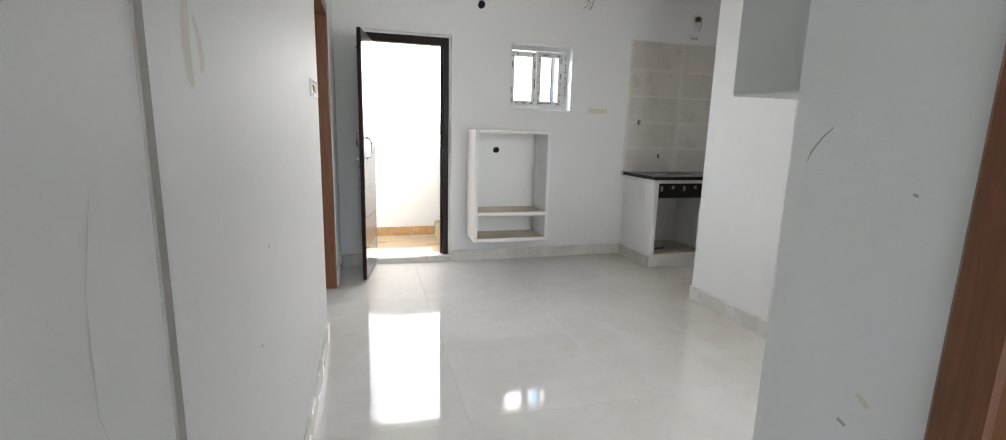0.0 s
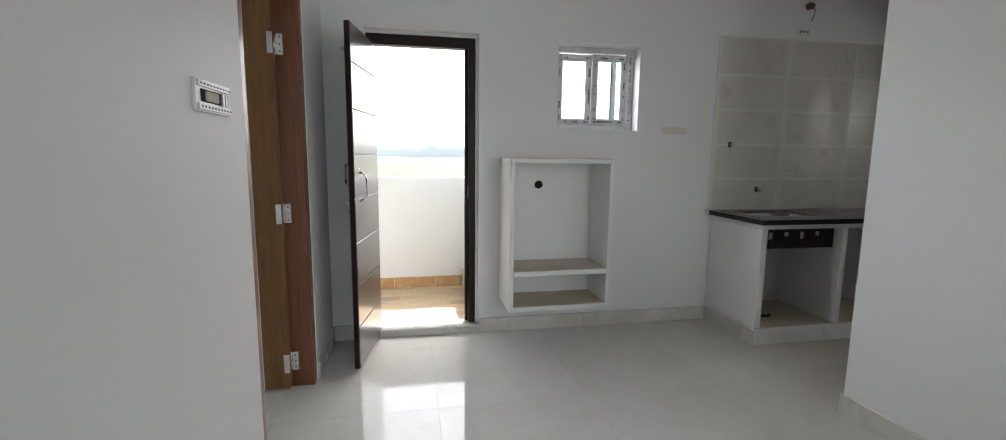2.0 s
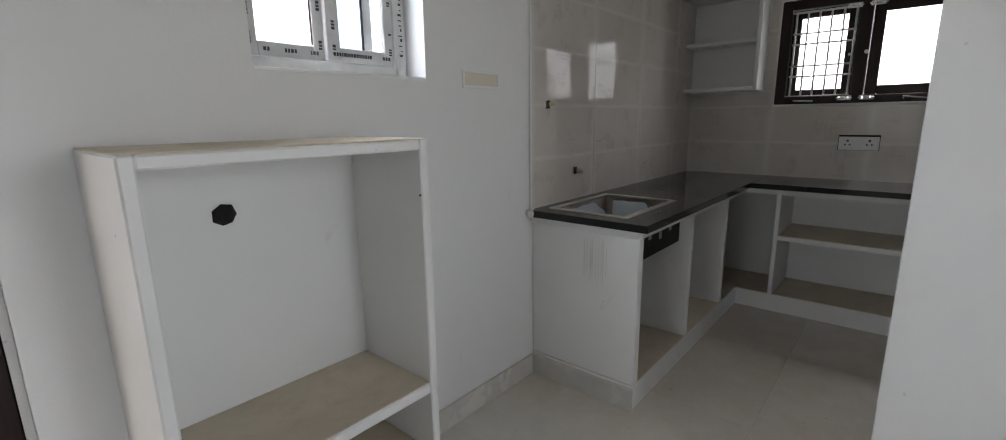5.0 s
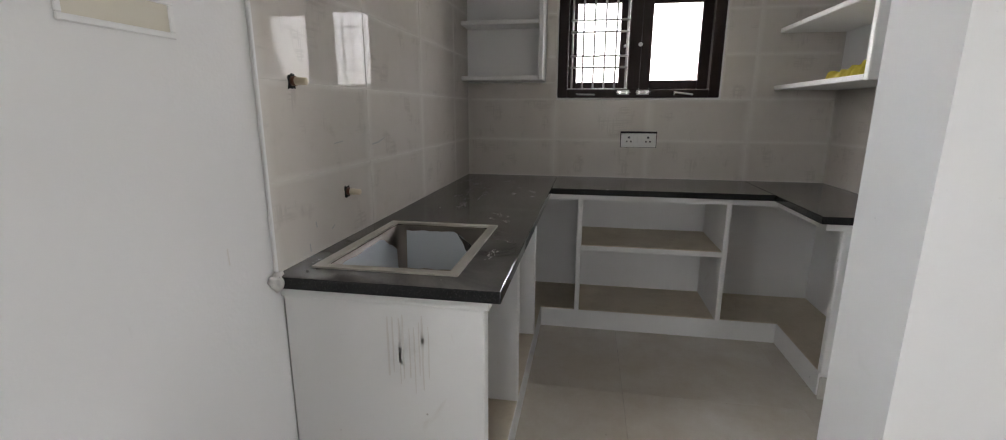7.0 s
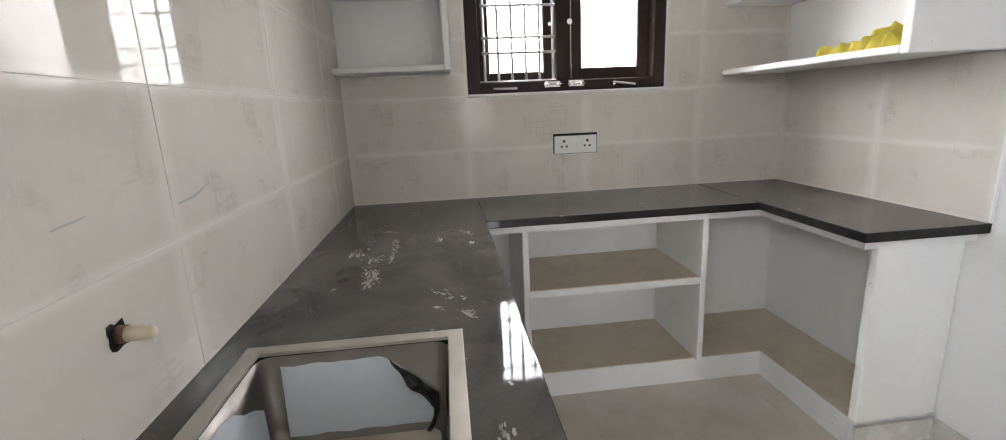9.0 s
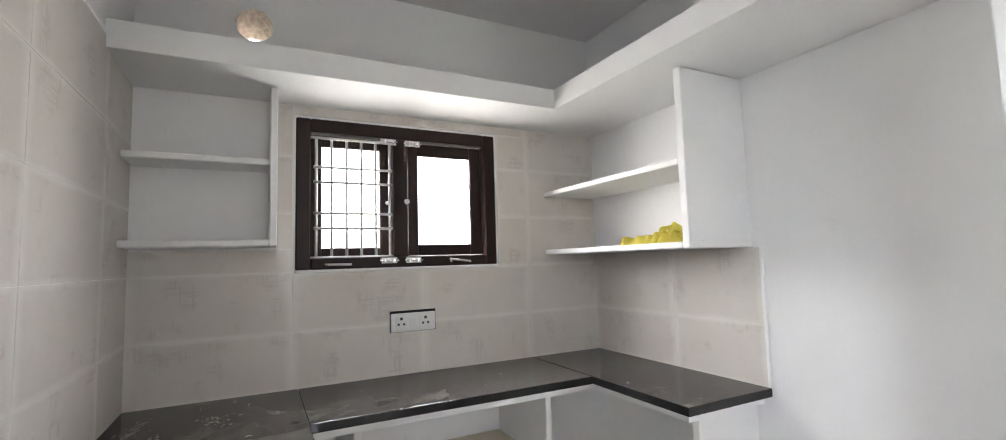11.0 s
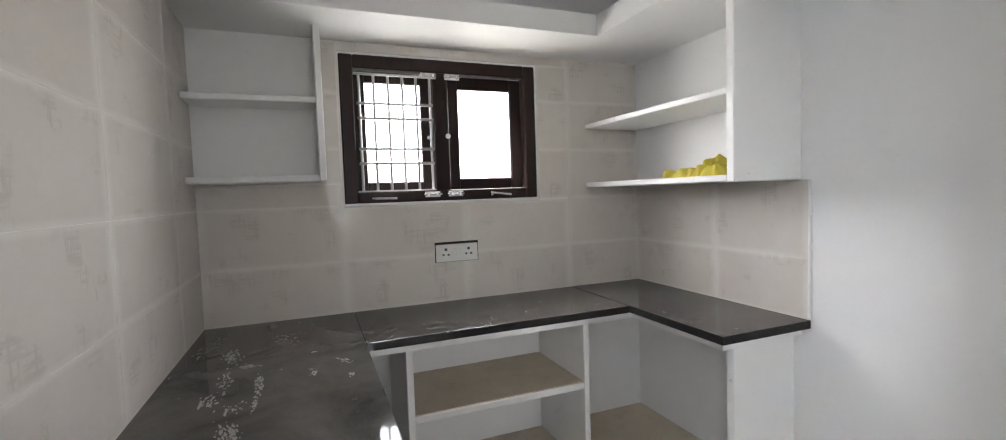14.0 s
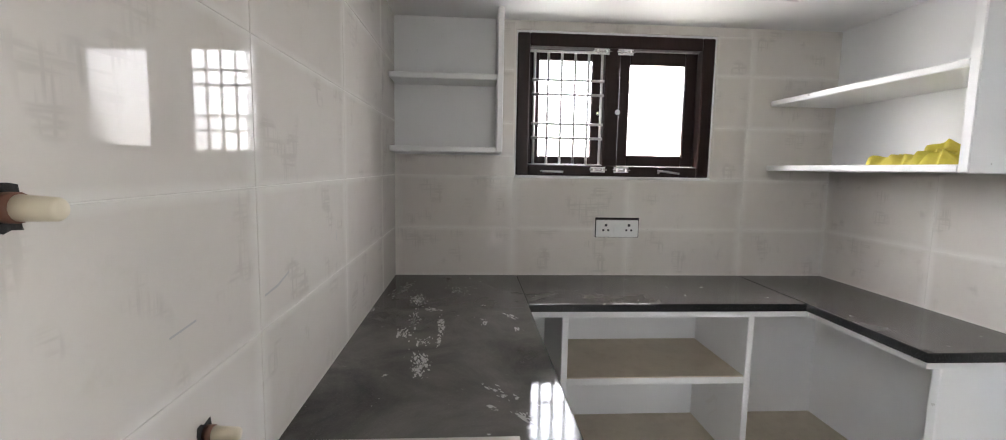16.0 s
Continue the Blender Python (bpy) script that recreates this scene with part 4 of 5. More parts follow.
# ---- sink ----
def sink():
    s = thing("sink", (3.825, 5.645, 0.70), "steel sink with torn blue protective film", "sink")
    x0, x1, y0, y1 = SK
    r = 0.024
    part("rim", slab_from_cells([x0 - 0.006, x0 + r, x1 - r, x1 + 0.006], [y0 - 0.006, y0 + r, y1 - r, y1 + 0.006],
         lambda x, y: not (x0 + r < x < x1 - r and y0 + r < y < y1 - r), TOP - 0.003, TOP + 0.005, 0.0015), RIM, s, "dull steel rim")
    # bowl: rounded box of sheet steel, open at the top
    zb = 0.700
    bm = bmesh.new()
    ix0, ix1, iy0, iy1 = x0 + r, x1 - r, y0 + r, y1 - r

    def rounded(x0, x1, y0, y1, rad, z, n=5):
        out = []
        for cx, cy, a0 in ((x1 - rad, y1 - rad, 0), (x0 + rad, y1 - rad, 90), (x0 + rad, y0 + rad, 180), (x1 - rad, y0 + rad, 270)):
            for k in range(n + 1):
                a = radians(a0 + 90 * k / n)
                out.append(bm.verts.new((cx + rad * math.cos(a), cy + rad * math.sin(a), z)))
        return out
    rings = [rounded(ix0, ix1, iy0, iy1, 0.03, TOP - 0.004), rounded(ix0 + 0.004, ix1 - 0.004, iy0 + 0.004, iy1 - 0.004, 0.03, zb + 0.03),
             rounded(ix0 + 0.012, ix1 - 0.012, iy0 + 0.012, iy1 - 0.012, 0.03, zb + 0.008), rounded(ix0 + 0.035, ix1 - 0.035, iy0 + 0.035, iy1 - 0.035, 0.03, zb)]
    for p, q in zip(rings, rings[1:]):
        for k in range(len(p)):
            bm.faces.new((p[k], p[(k + 1) % len(p)], q[(k + 1) % len(p)], q[k]))
    bm.faces.new(rings[-1])
    bmesh.ops.solidify(bm, geom=bm.faces[:], thickness=-0.002)
    part("bowl", bm, STEEL, s, "dull brushed steel bowl", True)
    # torn film on the walls and the floor
    rng = random.Random(9)

    def film(p0, du, dv, n):
        bm = bmesh.new()
        p0, du, dv = Vector(p0), Vector(du), Vector(dv)
        rows = []
        for i in range(n + 1):
            lo = rng.uniform(0.0, 0.03)
            hi = 1 - rng.uniform(0.0, 0.04) - (0.45 * max(0, i / n - 0.72) / 0.28 if n > 8 else 0)
            rows.append([bm.verts.new(p0 + du * (i / n) + dv * (lo + (hi - lo) * j / 3)) for j in range(4)])
        for p, q in zip(rows, rows[1:]):
            for j in range(3):
                bm.faces.new((p[j], q[j], q[j + 1], p[j + 1]))
        part("film", bm, FILM, s, "torn pale blue film")
    film((ix1 - 0.014, iy1 - 0.04, zb + 0.010), (0, -(iy1 - iy0 - 0.08), 0), (0.006, 0, 0.156), 12)
    film((ix0 + 0.05, iy1 - 0.014, zb + 0.010), (ix1 - ix0 - 0.09, 0, 0), (0, 0.006, 0.158), 12)
    film((ix0 + 0.05, iy0 + 0.014, zb + 0.010), (ix1 - ix0 - 0.12, 0, 0), (0, -0.006, 0.155), 8)
    film((ix0 + 0.014, iy1 - 0.04, zb + 0.010), (0, -(iy1 - iy0 - 0.08), 0), (-0.006, 0, 0.155), 8)
    bm = bmesh.new()
    rows = []
    for i in range(9):
        f = i / 8
        row = []
        for j in range(6):
            g = j / 5
            yy = iy0 + 0.118 - 0.092 * f - 0.030 * g * (1 - f)
            zz = zb + 0.165 - 0.085 * f - (0.062 - 0.020 * f) * g
            row.append(bm.verts.new((ix1 - 0.018 - 0.010 * abs(noise.noise(Vector((f * 5, g * 5, 2)))) - 0.006 * math.sin(9 * f + 7 * g), yy, zz)))
        rows.append(row)
    for p, q in zip(rows, rows[1:]):
        for j in range(5):
            bm.faces.new((p[j], q[j], q[j + 1], p[j + 1]))
    part("torn_flap", bm, TORN, s, "crumpled black torn flap")
    # dusty floor of the bowl with the waste
    block("bowl_lining", (ix0 + 0.026, ix1 - 0.026, iy0 + 0.026, iy1 - 0.026, zb + 0.001, zb + 0.004), SHELF, s, 0.001, "dust on the bowl's floor")
    cx, cy = 3.895, 5.665
    bm = bmesh.new()
    bm_tube(bm, [(cx, cy, zb + 0.004), (cx, cy, zb + 0.010), (cx, cy, zb + 0.014)], [0.078, 0.078, 0.068], 32)
    w = part("waste_cover", bm, PLASTIC, s, "white ribbed waste cover", True)
    for rr in (0.018, 0.031, 0.044, 0.057):
        bm = bmesh.new()
        bm_tube(bm, [(cx + rr * math.cos(k * math.tau / 24), cy + rr * math.sin(k * math.tau / 24), zb + 0.0145) for k in range(25)], 0.003, 6, False)
        part("rib", bm, PLASTIC, w, "", True)
    bm = bmesh.new()
    bmesh.ops.create_icosphere(bm, subdivisions=3, radius=1.0)
    for v in bm.verts:
        q = 1 + 0.30 * noise.noise(v.co * 2.4)
        v.co = Vector((cx - 0.040 + 0.036 * v.co.x * q, cy - 0.012 + 0.048 * v.co.y * q, zb + 0.030 + 0.014 * v.co.z * q))
    part("tape", bm, YELLOW, s, "crumpled orange-yellow tape", True)
    bar("pipe_clip", [(ix1 - 0.03, iy0 + 0.05, zb + 0.004), (ix1 - 0.05, iy0 + 0.04, zb + 0.03), (ix1 - 0.03, iy0 + 0.03, zb + 0.05), (ix1 - 0.015, iy0 + 0.035, zb + 0.035)], 0.005, DARK_WIRE, s)
    # black sound-deadening coat outside
    block("underside_pad", (x0 - 0.005, x1 + 0.01, 5.405, 5.413, 0.668, TOP - 0.070), BLACK, s, 0.002, "black undercoat")
    for k in range(4):
        x = x0 + 0.05 + 0.125 * k
        block("stiffener", (x, x + 0.03, 5.4005, 5.4045, 0.735 + 0.02 * (k % 2), TOP - 0.10), CEMENT, s, 0.002)


sink()


# ---- offcut under the sink ----
off = bar("pipe_offcut", [(3.66, 5.52, 0.133), (3.70, 5.55, 0.134), (3.75, 5.54, 0.133), (3.79, 5.57, 0.133)], 0.010, DARK_WIRE, None)
tagged(off, "dark bent plastic pipe offcut on the stone platform", "pipe")


# ---- pipes on the tiled north wall ----
def pipe(x, z, reach, seed):
    p = thing("water_pipe", (x, YN, z), "cream capped water pipe stub from a hacked hole", "pipe", "pipe stubs over the sink")
    y = YN - 0.0085
    rng = random.Random(seed)
    bm = bmesh.new()
    ring = []
    for k in range(16):
        a = k * math.tau / 16
        rr = 0.021 / max(abs(math.cos(a)), abs(math.sin(a))) * rng.uniform(0.75, 1.1)
        ring.append(bm.verts.new((x - 0.003 + rr * 0.9 * math.cos(a), y, z + rr * math.sin(a))))
    bm.faces.new(ring)
    part("hole", bm, BLACK, p, "dark hacked hole")
    bar("collar", [(x, y - 0.0005, z), (x, y - 0.012, z)], 0.013, COPPER, p, "brown threaded collar", 14)
    bar("stub", [(x, y - 0.008, z), (x, y - reach, z - 0.001), (x, y - reach - 0.003, z - 0.001)], [0.0115, 0.0100, 0.0075], CREAM_PIPE, p, "cream plastic stub", 16)


pipe(3.603, 1.393, 0.042, 3)
pipe(3.868, 1.044, 0.045, 6)


# ---- lofts ----
def loft():
    zb, zt = 2.150, 2.250
    xs4 = [XPE + 0.001, 5.212, XE - 0.001]
    ys4 = [YS + 0.001, 4.167, YN - 0.001]
    ob = part("loft_slab", slab_from_cells(xs4, ys4, lambda x, y: x > xs4[1] or y < ys4[1], zb, zt, 0.004), WALL)
    tagged(ob, "white painted concrete loft slab round the kitchen", "loft")


loft()


# ---- open wall shelves ----
def shelf_unit(name, panels, shelves, label):
    s = thing(name, (panels[0][0], panels[0][2], panels[0][4]), label, "wall shelf")
    for p in panels:
        block("side_panel", p, EDGE, s, 0.004)
    for q in shelves:
        block("shelf", q, EDGE, s, 0.004)
    return s


DL = 0.20
shelf_unit("wall_shelf", [(XE - DL, XE - 0.001, 5.392, 5.420, 1.501, 2.149)],
           [(XE - DL + 0.002, XE - 0.001, 5.420, YN - 0.012, 1.501, 1.527), (XE - DL + 0.004, XE - 0.001, 5.420, YN - 0.012, 1.828, 1.854)],
           "white painted open wall shelves between tiles and window")
structure(block("shelf_back", (XE - 0.012, XE - 0.0005, 5.416, YN - 0.001, 1.521, 2.149), WALL, None, 0), "plain painted wall behind the shelves")
YSF = 4.012
shelf_unit("wall_shelf", [(4.572, 4.608, YS + 0.001, YSF, 1.440, 2.149)],
           [(4.608, XE - 0.012, YS + 0.001, YSF - 0.002, 1.442, 1.468), (4.608, XE - 0.012, YS + 0.001, YSF - 0.002, 1.768, 1.794)],
           "white painted open wall shelves holding a yellow cloth")


# ---- yellow cloth ----
def cloth():
    bm = bmesh.new()
    n, m = 72, 48
    x0, x1, y0, y1 = 4.665, 4.985, 3.775, 3.99
    grid = []
    for i in range(n + 1):
        row = []
        for j in range(m + 1):
            u, v = i / n, j / m
            x, y = x0 + (x1 - x0) * u, y0 + (y1 - y0) * v
            edge = min(u, 1 - u, v, 1 - v)
            q = Vector((x * 11, y * 11, 0.3))
            # a bunched peak, and folds that run down over the front edge
            lean = noise.noise(q * 0.7)
            fold = math.sin(math.tau * (u * 5.5 + v * 1.3 + 0.7 * lean))
            pinch = math.sin(math.tau * (u * 2.5 - v * 2.2 + 0.9 * lean) + 1.0)
            h = 0.030 + 0.005 * fold + 0.005 * pinch + 0.010 * noise.noise(q * 1.9)
            h += 0.060 * math.exp(-abs((u - 0.36) / 0.13) ** 1.7 - ((v - 0.45) / 0.28) ** 2) + 0.010 * math.exp(-((u - 0.12) / 0.12) ** 2)
            h *= min(1.0, edge * 9) ** 0.5
            side = min(1.0, edge * 5)
            wob = 0.020 * noise.noise(Vector((x * 17, y * 17, 5))) + 0.008 * pinch
            px = max(x + wob, x0 - 0.004)
            py = y + 0.010 * fold * (0.4 + side) + 0.014 * noise.noise(Vector((y * 15, x * 15, 8)))
            row.append(bm.verts.new((px, max(py, 3.765), 1.4685 + max(h, 0.0008))))
        grid.append(row)
    for i in range(n):
        for j in range(m):
            bm.faces.new((grid[i][j], grid[i + 1][j], grid[i + 1][j + 1], grid[i][j + 1]))
    ob = part("cloth", bm, CLOTH, None, "", True)
    tagged(ob, "crumpled yellow cotton cloth on the white shelf", "cloth")


cloth()


# ---- kitchen window ----
def kitchen_window():
    w = thing("window_1", (XE, 4.815, 1.399), "dark brown wooden window with an iron grille", "window")
    structure(w)
    x0, x1 = XE - 0.012, XE + 0.075
    y0, y1, z0, z1 = 4.317, 5.312, 1.399, 2.093
    f = 0.062
    ym = 4.835
    block("window_frame", (x0, x1, y0, y0 + f, z0, z1), DARK, w, 0.005)
    block("window_frame", (x0, x1, y1 - f, y1, z0, z1), DARK, w, 0.005)
    block("window_frame", (x0, x1, y0 + f, y1 - f, z1 - f, z1), DARK, w, 0.005)
    block("window_frame", (x0, x1, y0 + f, y1 - f, z0, z0 + f - 0.01), DARK, w, 0.005)
    block("mullion", (x0 + 0.002, x1, ym - 0.038, ym + 0.038, z0 + f - 0.01, z1 - f), DARK, w, 0.005)
    block("window_sill", (XE - 0.016, XE - 0.0005, y0 - 0.01, y1 + 0.005, z0 - 0.014, z0 - 0.001), EDGE, w, 0.003, "white cement sill edge")

    def sash(a, b, pane, s=0.064):
        sh = new("sash")
        sh.parent = w
        sh.matrix_parent_inverse = w.matrix_world.inverted()
        c, e = z0 + f - 0.008, z1 - f - 0.002
        xa, xb = XE + 0.040, XE + 0.070
        for dims in ((xa, xb, a, a + s, c, e), (xa, xb, b - s, b, c, e), (xa, xb, a + s, b - s, e - s, e), (xa, xb, a + s, b - s, c, c + s - 0.008)):
            block("sash_rail", dims, DARK, sh, 0.004)
        p = block("pane", (xa + 0.012, xa + 0.016, a + s - 0.004, b - s + 0.004, c + s - 0.012, e - s + 0.004), pane, sh, 0)
        p.visible_shadow = False
        return sh, c, e
    ls, c, e = sash(ym + 0.040, y1 - f - 0.001, GLASS, 0.053)
    rs, c, e = sash(y0 + f + 0.001, ym - 0.040, FROST)
    # iron grille before the left light
    g = new("grille")
    g.parent = w
    g.matrix_parent_inverse = w.matrix_world.inverted()
    ga, gb, gz0, gz1, gx = 4.872, 5.236, 1.452, 2.010, XE + 0.016
    for k in range(6):
        y = ga + 0.012 + (gb - ga - 0.024) * k / 5
        bar("upright_bar", [(gx, y, gz0), (gx, y, gz1)], 0.0065, SILVER, g, "", 8)
    for q, z in enumerate((gz0, gz0 + 0.135, gz0 + 0.205, gz0 + 0.350, gz0 + 0.420, gz1)):
        ext = 0.018 if q in (0, 5) else 0.0
        bar("cross_bar", [(gx - 0.006, ga - ext, z), (gx - 0.006, gb + ext, z)], 0.0065, SILVER, g, "", 8)
    # tower bolts, stays and a sticker
    for y, z in ((4.895, 2.012), (4.775, 2.012), (4.895, 1.432), (4.775, 1.432)):
        b = block("tower_bolt", (x0 - 0.003, x0 + 0.002, y - 0.038, y + 0.038, z - 0.014, z + 0.014), SILVER, w, 0.001, "silver tower bolt")
        bar("rod", [(x0 - 0.008, y - 0.045, z), (x0 - 0.008, y + 0.045, z)], 0.0045, CHROME, b, "", 8)
        for dy in (-0.022, 0.022):
            block("staple", (x0 - 0.014, x0 - 0.002, y + dy - 0.005, y + dy + 0.005, z - 0.009, z + 0.009), CHROME, b, 0.001)
    for y, dz in ((5.13, 0.0), (4.53, 0.012)):
        bar("stay", [(x0 - 0.005, y - 0.058, 1.418), (x0 - 0.010, y + 0.058, 1.420 + dz)], 0.005, SILVER, w, "silver window stay", 8)
        bar("stay_peg", [(x0 - 0.002, y + 0.055, 1.42), (x0 - 0.02, y + 0.055, 1.42)], 0.006, CHROME, w, "", 8)
    bm = bmesh.new()
    bm_tube(bm, [(x0 + 0.0015, 4.805, 1.72), (x0 - 0.0005, 4.805, 1.72)], 0.013, 20)
    part("sticker", bm, SILVER, w, "round silver sticker")
    bar("knob", [(XE + 0.04, 4.896, 1.715), (XE + 0.018, 4.896, 1.715)], [0.006, 0.010], CHROME, w, "chrome knob")


kitchen_window()


# ---- socket panel ----
def socket_panel():
    s = thing("socket_panel", (XE, 4.78, 1.13), "white double socket panel in a dark cut-out", "socket")
    x = XE - 0.0085
    y0, y1, z0, z1 = 4.672, 4.892, 1.088, 1.182
    block("cut_out", (x - 0.0015, x + 0.002, y0 - 0.004, y1 + 0.004, z0 - 0.002, z1 + 0.006), BLACK, s, 0)
    block("plate", (x - 0.008, x - 0.0015, y0, y1, z0, z1 - 0.006), PLASTIC, s, 0.003, "white plastic plate")
    for yc in (4.722, 4.842):
        m = block("socket_module", (x - 0.011, x - 0.008, yc - 0.030, yc + 0.030, z0 + 0.012, z1 - 0.018), PLASTIC, s, 0.002)
        for dy, dz, r in ((0, 0.016, 0.0065), (-0.013, -0.010, 0.005), (0.013, -0.010, 0.005)):
            block("pin_hole", (x - 0.0122, x - 0.0108, yc + dy - r, yc + dy + r, z0 + 0.046 + dz - r, z0 + 0.046 + dz + r), INK, m, 0)
    for yc in (4.772, 4.795):
        block("switch", (x - 0.013, x - 0.008, yc - 0.008, yc + 0.008, z0 + 0.022, z1 - 0.028), PLASTIC, s, 0.002)


socket_panel()


# ---- exhaust hole above the loft ----
def exhaust_hole():
    cy, cz, r = 5.485, 2.495, 0.074
    bm = bmesh.new()
    n = 48
    rng = random.Random(2)
    sq, ring = [], []
    angles = sorted({round(k * math.tau / n, 6) for k in range(n)} | {round(math.atan2(-0.225, s) % math.tau, 6) for s in (-0.1, 0.1)})
    for a in angles:
        c, s = math.cos(a), math.sin(a)
        q = min(0.1 / max(abs(c), 1e-6), (0.1 if s > 0 else 0.225) / max(abs(s), 1e-6))
        sq.append(bm.verts.new((XE, cy + q * c, cz + q * s)))
        rr = r * (1 + 0.05 * noise.noise(Vector((c * 3, s * 3, 1))))
        ring.append(bm.verts.new((XE, cy + rr * c, cz + rr * s)))
    for k in range(len(sq)):
        bm.faces.new((sq[k], sq[(k + 1) % len(sq)], ring[(k + 1) % len(sq)], ring[k]))
    structure(part("wall_collar", bm, WALL), "painted wall round the exhaust hole")
    bm = bmesh.new()
    rows = []
    for i in range(9):
        rows.append([])
        for k in range(n):
            a = k * math.tau / n
            x = XE + 0.0002 + 0.16 * i / 8
            c, s = math.cos(a), math.sin(a)
            rr = r * (1 + 0.05 * noise.noise(Vector((c * 3, s * 3, 1)))) if i == 0 else r * (1.05 + 0.10 * noise.noise(Vector((c * 4, s * 4, i * 0.9))) + 0.02 * i / 8)
            rows[-1].append(bm.verts.new((x, cy + rr * c, cz + rr * s - 0.075 * i / 8)))
    for p, q in zip(rows, rows[1:]):
        for k in range(n):
            bm.faces.new((p[k], p[(k + 1) % n], q[(k + 1) % n], q[k]))
    ob = part("exhaust_hole", bm, CONCRETE, None, "", True)
    tagged(ob, "round hole broken through the wall, rough concrete inside", "wall hole")


exhaust_hole()


# ---- balcony ----
BZ, BY, BX0, BX1 = -0.02, 7.27, -0.6, 1.78
structure(block("balcony_slab", (BX0 - 0.15, BX1 + 0.15, YN + 0.15, BY + 0.13, -0.2, BZ - 0.012), GROUT, None, 0), "balcony slab")
structure(block("balcony_parapet", (BX0 - 0.15, BX1 + 0.15, BY, BY + 0.13, BZ - 0.012, 1.070), OUTSIDE, None, 0.006), "white painted balcony parapet")
structure(block("balcony_side_wall", (BX1, BX1 + 0.13, YN + 0.15, BY, BZ - 0.012, 1.10), OUTSIDE, None, 0.006), "white painted balcony side wall")
structure(block("balcony_side_wall", (BX0 - 0.13, BX0, YN + 0.15, BY, BZ - 0.012, H), OUTSIDE, None, 0.006), "white painted balcony side wall")
structure(block("balcony_pilaster", (1.70, BX1 - 0.001, BY - 0.012, BY, 0.15, 1.068), OUTSIDE, None, 0.003), "white painted pilaster")
# unseen slab, added and sized to keep direct sun out of door and window
structure(block("balcony_sun_block", (BX0 - 0.15, BX1 + 2.4, YN + 0.15, 7.80, 2.9, 3.02), OUTSIDE, None, 0.004), "unseen white slab added over balcony and window to stop the sun")
structure(block("balcony_step", (1.66, BX1 - 0.001, 6.35, BY - 0.013, BZ - 0.011, 0.15), TANSTONE, None, 0.008), "tan stone step")
u, k = BX0, 0
while u < BX1 - 0.13:
    e = min(u + 0.40, 1.655)
    structure(block("baseboard", (u, e - 0.003, BY - 0.010, BY - 0.0005, BZ - 0.01, 0.085), SANDSTONE, None, 0.002), "orange-brown mottled stone skirting")
    u = e
    if u >= 1.655:
        break


# ---- fields, trees ----
ground = finish("ground", bmesh.new(), FIELD)
bm = bmesh.new()
vs = [bm.verts.new(p) for p in ((-3000, -3000, -4), (3000, -3000, -4), (3000, 4000, -4), (-3000, 4000, -4))]
bm.faces.new(vs)
bm.to_mesh(ground.data)
bm.free()
structure(ground, "dry fields with patches of green")


def tree_mesh(seed, height, spread):
    rng = random.Random(seed)
    tr = bmesh.new()
    bm_tube(tr, [(0, 0, 0), (0.1, 0, height * 0.25), (0.0, 0.1, height * 0.5)], [0.03 * height, 0.022 * height, 0.012 * height], 8)
    for k in range(5):
        a = k * 1.3 + rng.random()
        z = height * rng.uniform(0.3, 0.5)
        bm_tube(tr, [(0, 0, z), (spread * 0.35 * math.cos(a), spread * 0.35 * math.sin(a), z + height * 0.22)], [0.012 * height, 0.005 * height], 6)
    cr = bmesh.new()
    clumps = [(Vector((rng.gauss(0, 0.42), rng.gauss(0, 0.42), 0)) * spread + Vector((0, 0, height * rng.uniform(0.4, 0.92))), spread * rng.uniform(0.16, 0.32)) for _ in range(18)]
    for c, r in clumps:
        for _ in range(60):
            d = Vector((rng.gauss(0, 1), rng.gauss(0, 1), rng.gauss(0, 0.8))).normalized() * r * rng.uniform(0.5, 1.1)
            s = height * rng.uniform(0.018, 0.04)
            n1 = Vector((rng.gauss(0, 1), rng.gauss(0, 1), rng.gauss(0, 1))).normalized()
            n2 = n1.orthogonal().normalized() * s
            n1 = n1 * s * 1.6
            p = c + d
            cr.faces.new([cr.verts.new(p + o) for o in (-n1, n2, n1, -n2)])
    return tr, cr


def tree(seed, height, spread, at):
    t = thing("tree", at, "leafy green tree standing in the hazy fields", "tree", "trees along the fields")
    tr, cr = tree_mesh(seed, height, spread)
    for nme, b, mt in (("trunk", tr, BARK), ("crown", cr, LEAF)):
        ob = finish(nme, b, mt)
        ob.parent = t
    return t


def tree_line(seed, y, base, tall, rough, material):
    """A far row of woods, its haze painted in by a pale material: one strip with an uneven top."""
    rng = random.Random(seed)
    bm = bmesh.new()
    prev = None
    for k in range(501):
        x = -900 + k * 3.6
        h = base + tall * max(0.0, 0.45 + 0.9 * noise.noise(Vector((x * 0.008, seed, 0))) + 0.5 * noise.noise(Vector((x * 0.05, seed, 3)))) + rng.uniform(0, rough)
        cur = [bm.verts.new((x, y, -4)), bm.verts.new((x, y, -4 + h)), bm.verts.new((x, y + 12, -4))]
        if prev:
            bm.faces.new((prev[0], cur[0], cur[1], prev[1]))
            bm.faces.new((prev[1], cur[1], cur[2], prev[2]))
        prev = cur
    structure(part("backdrop", bm, material), "far line of woods with haze painted into its colour")


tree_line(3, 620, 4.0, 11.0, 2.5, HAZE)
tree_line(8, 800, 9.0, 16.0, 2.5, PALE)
tree(7, 7.5, 3.0, (-9.5, 32, -4))


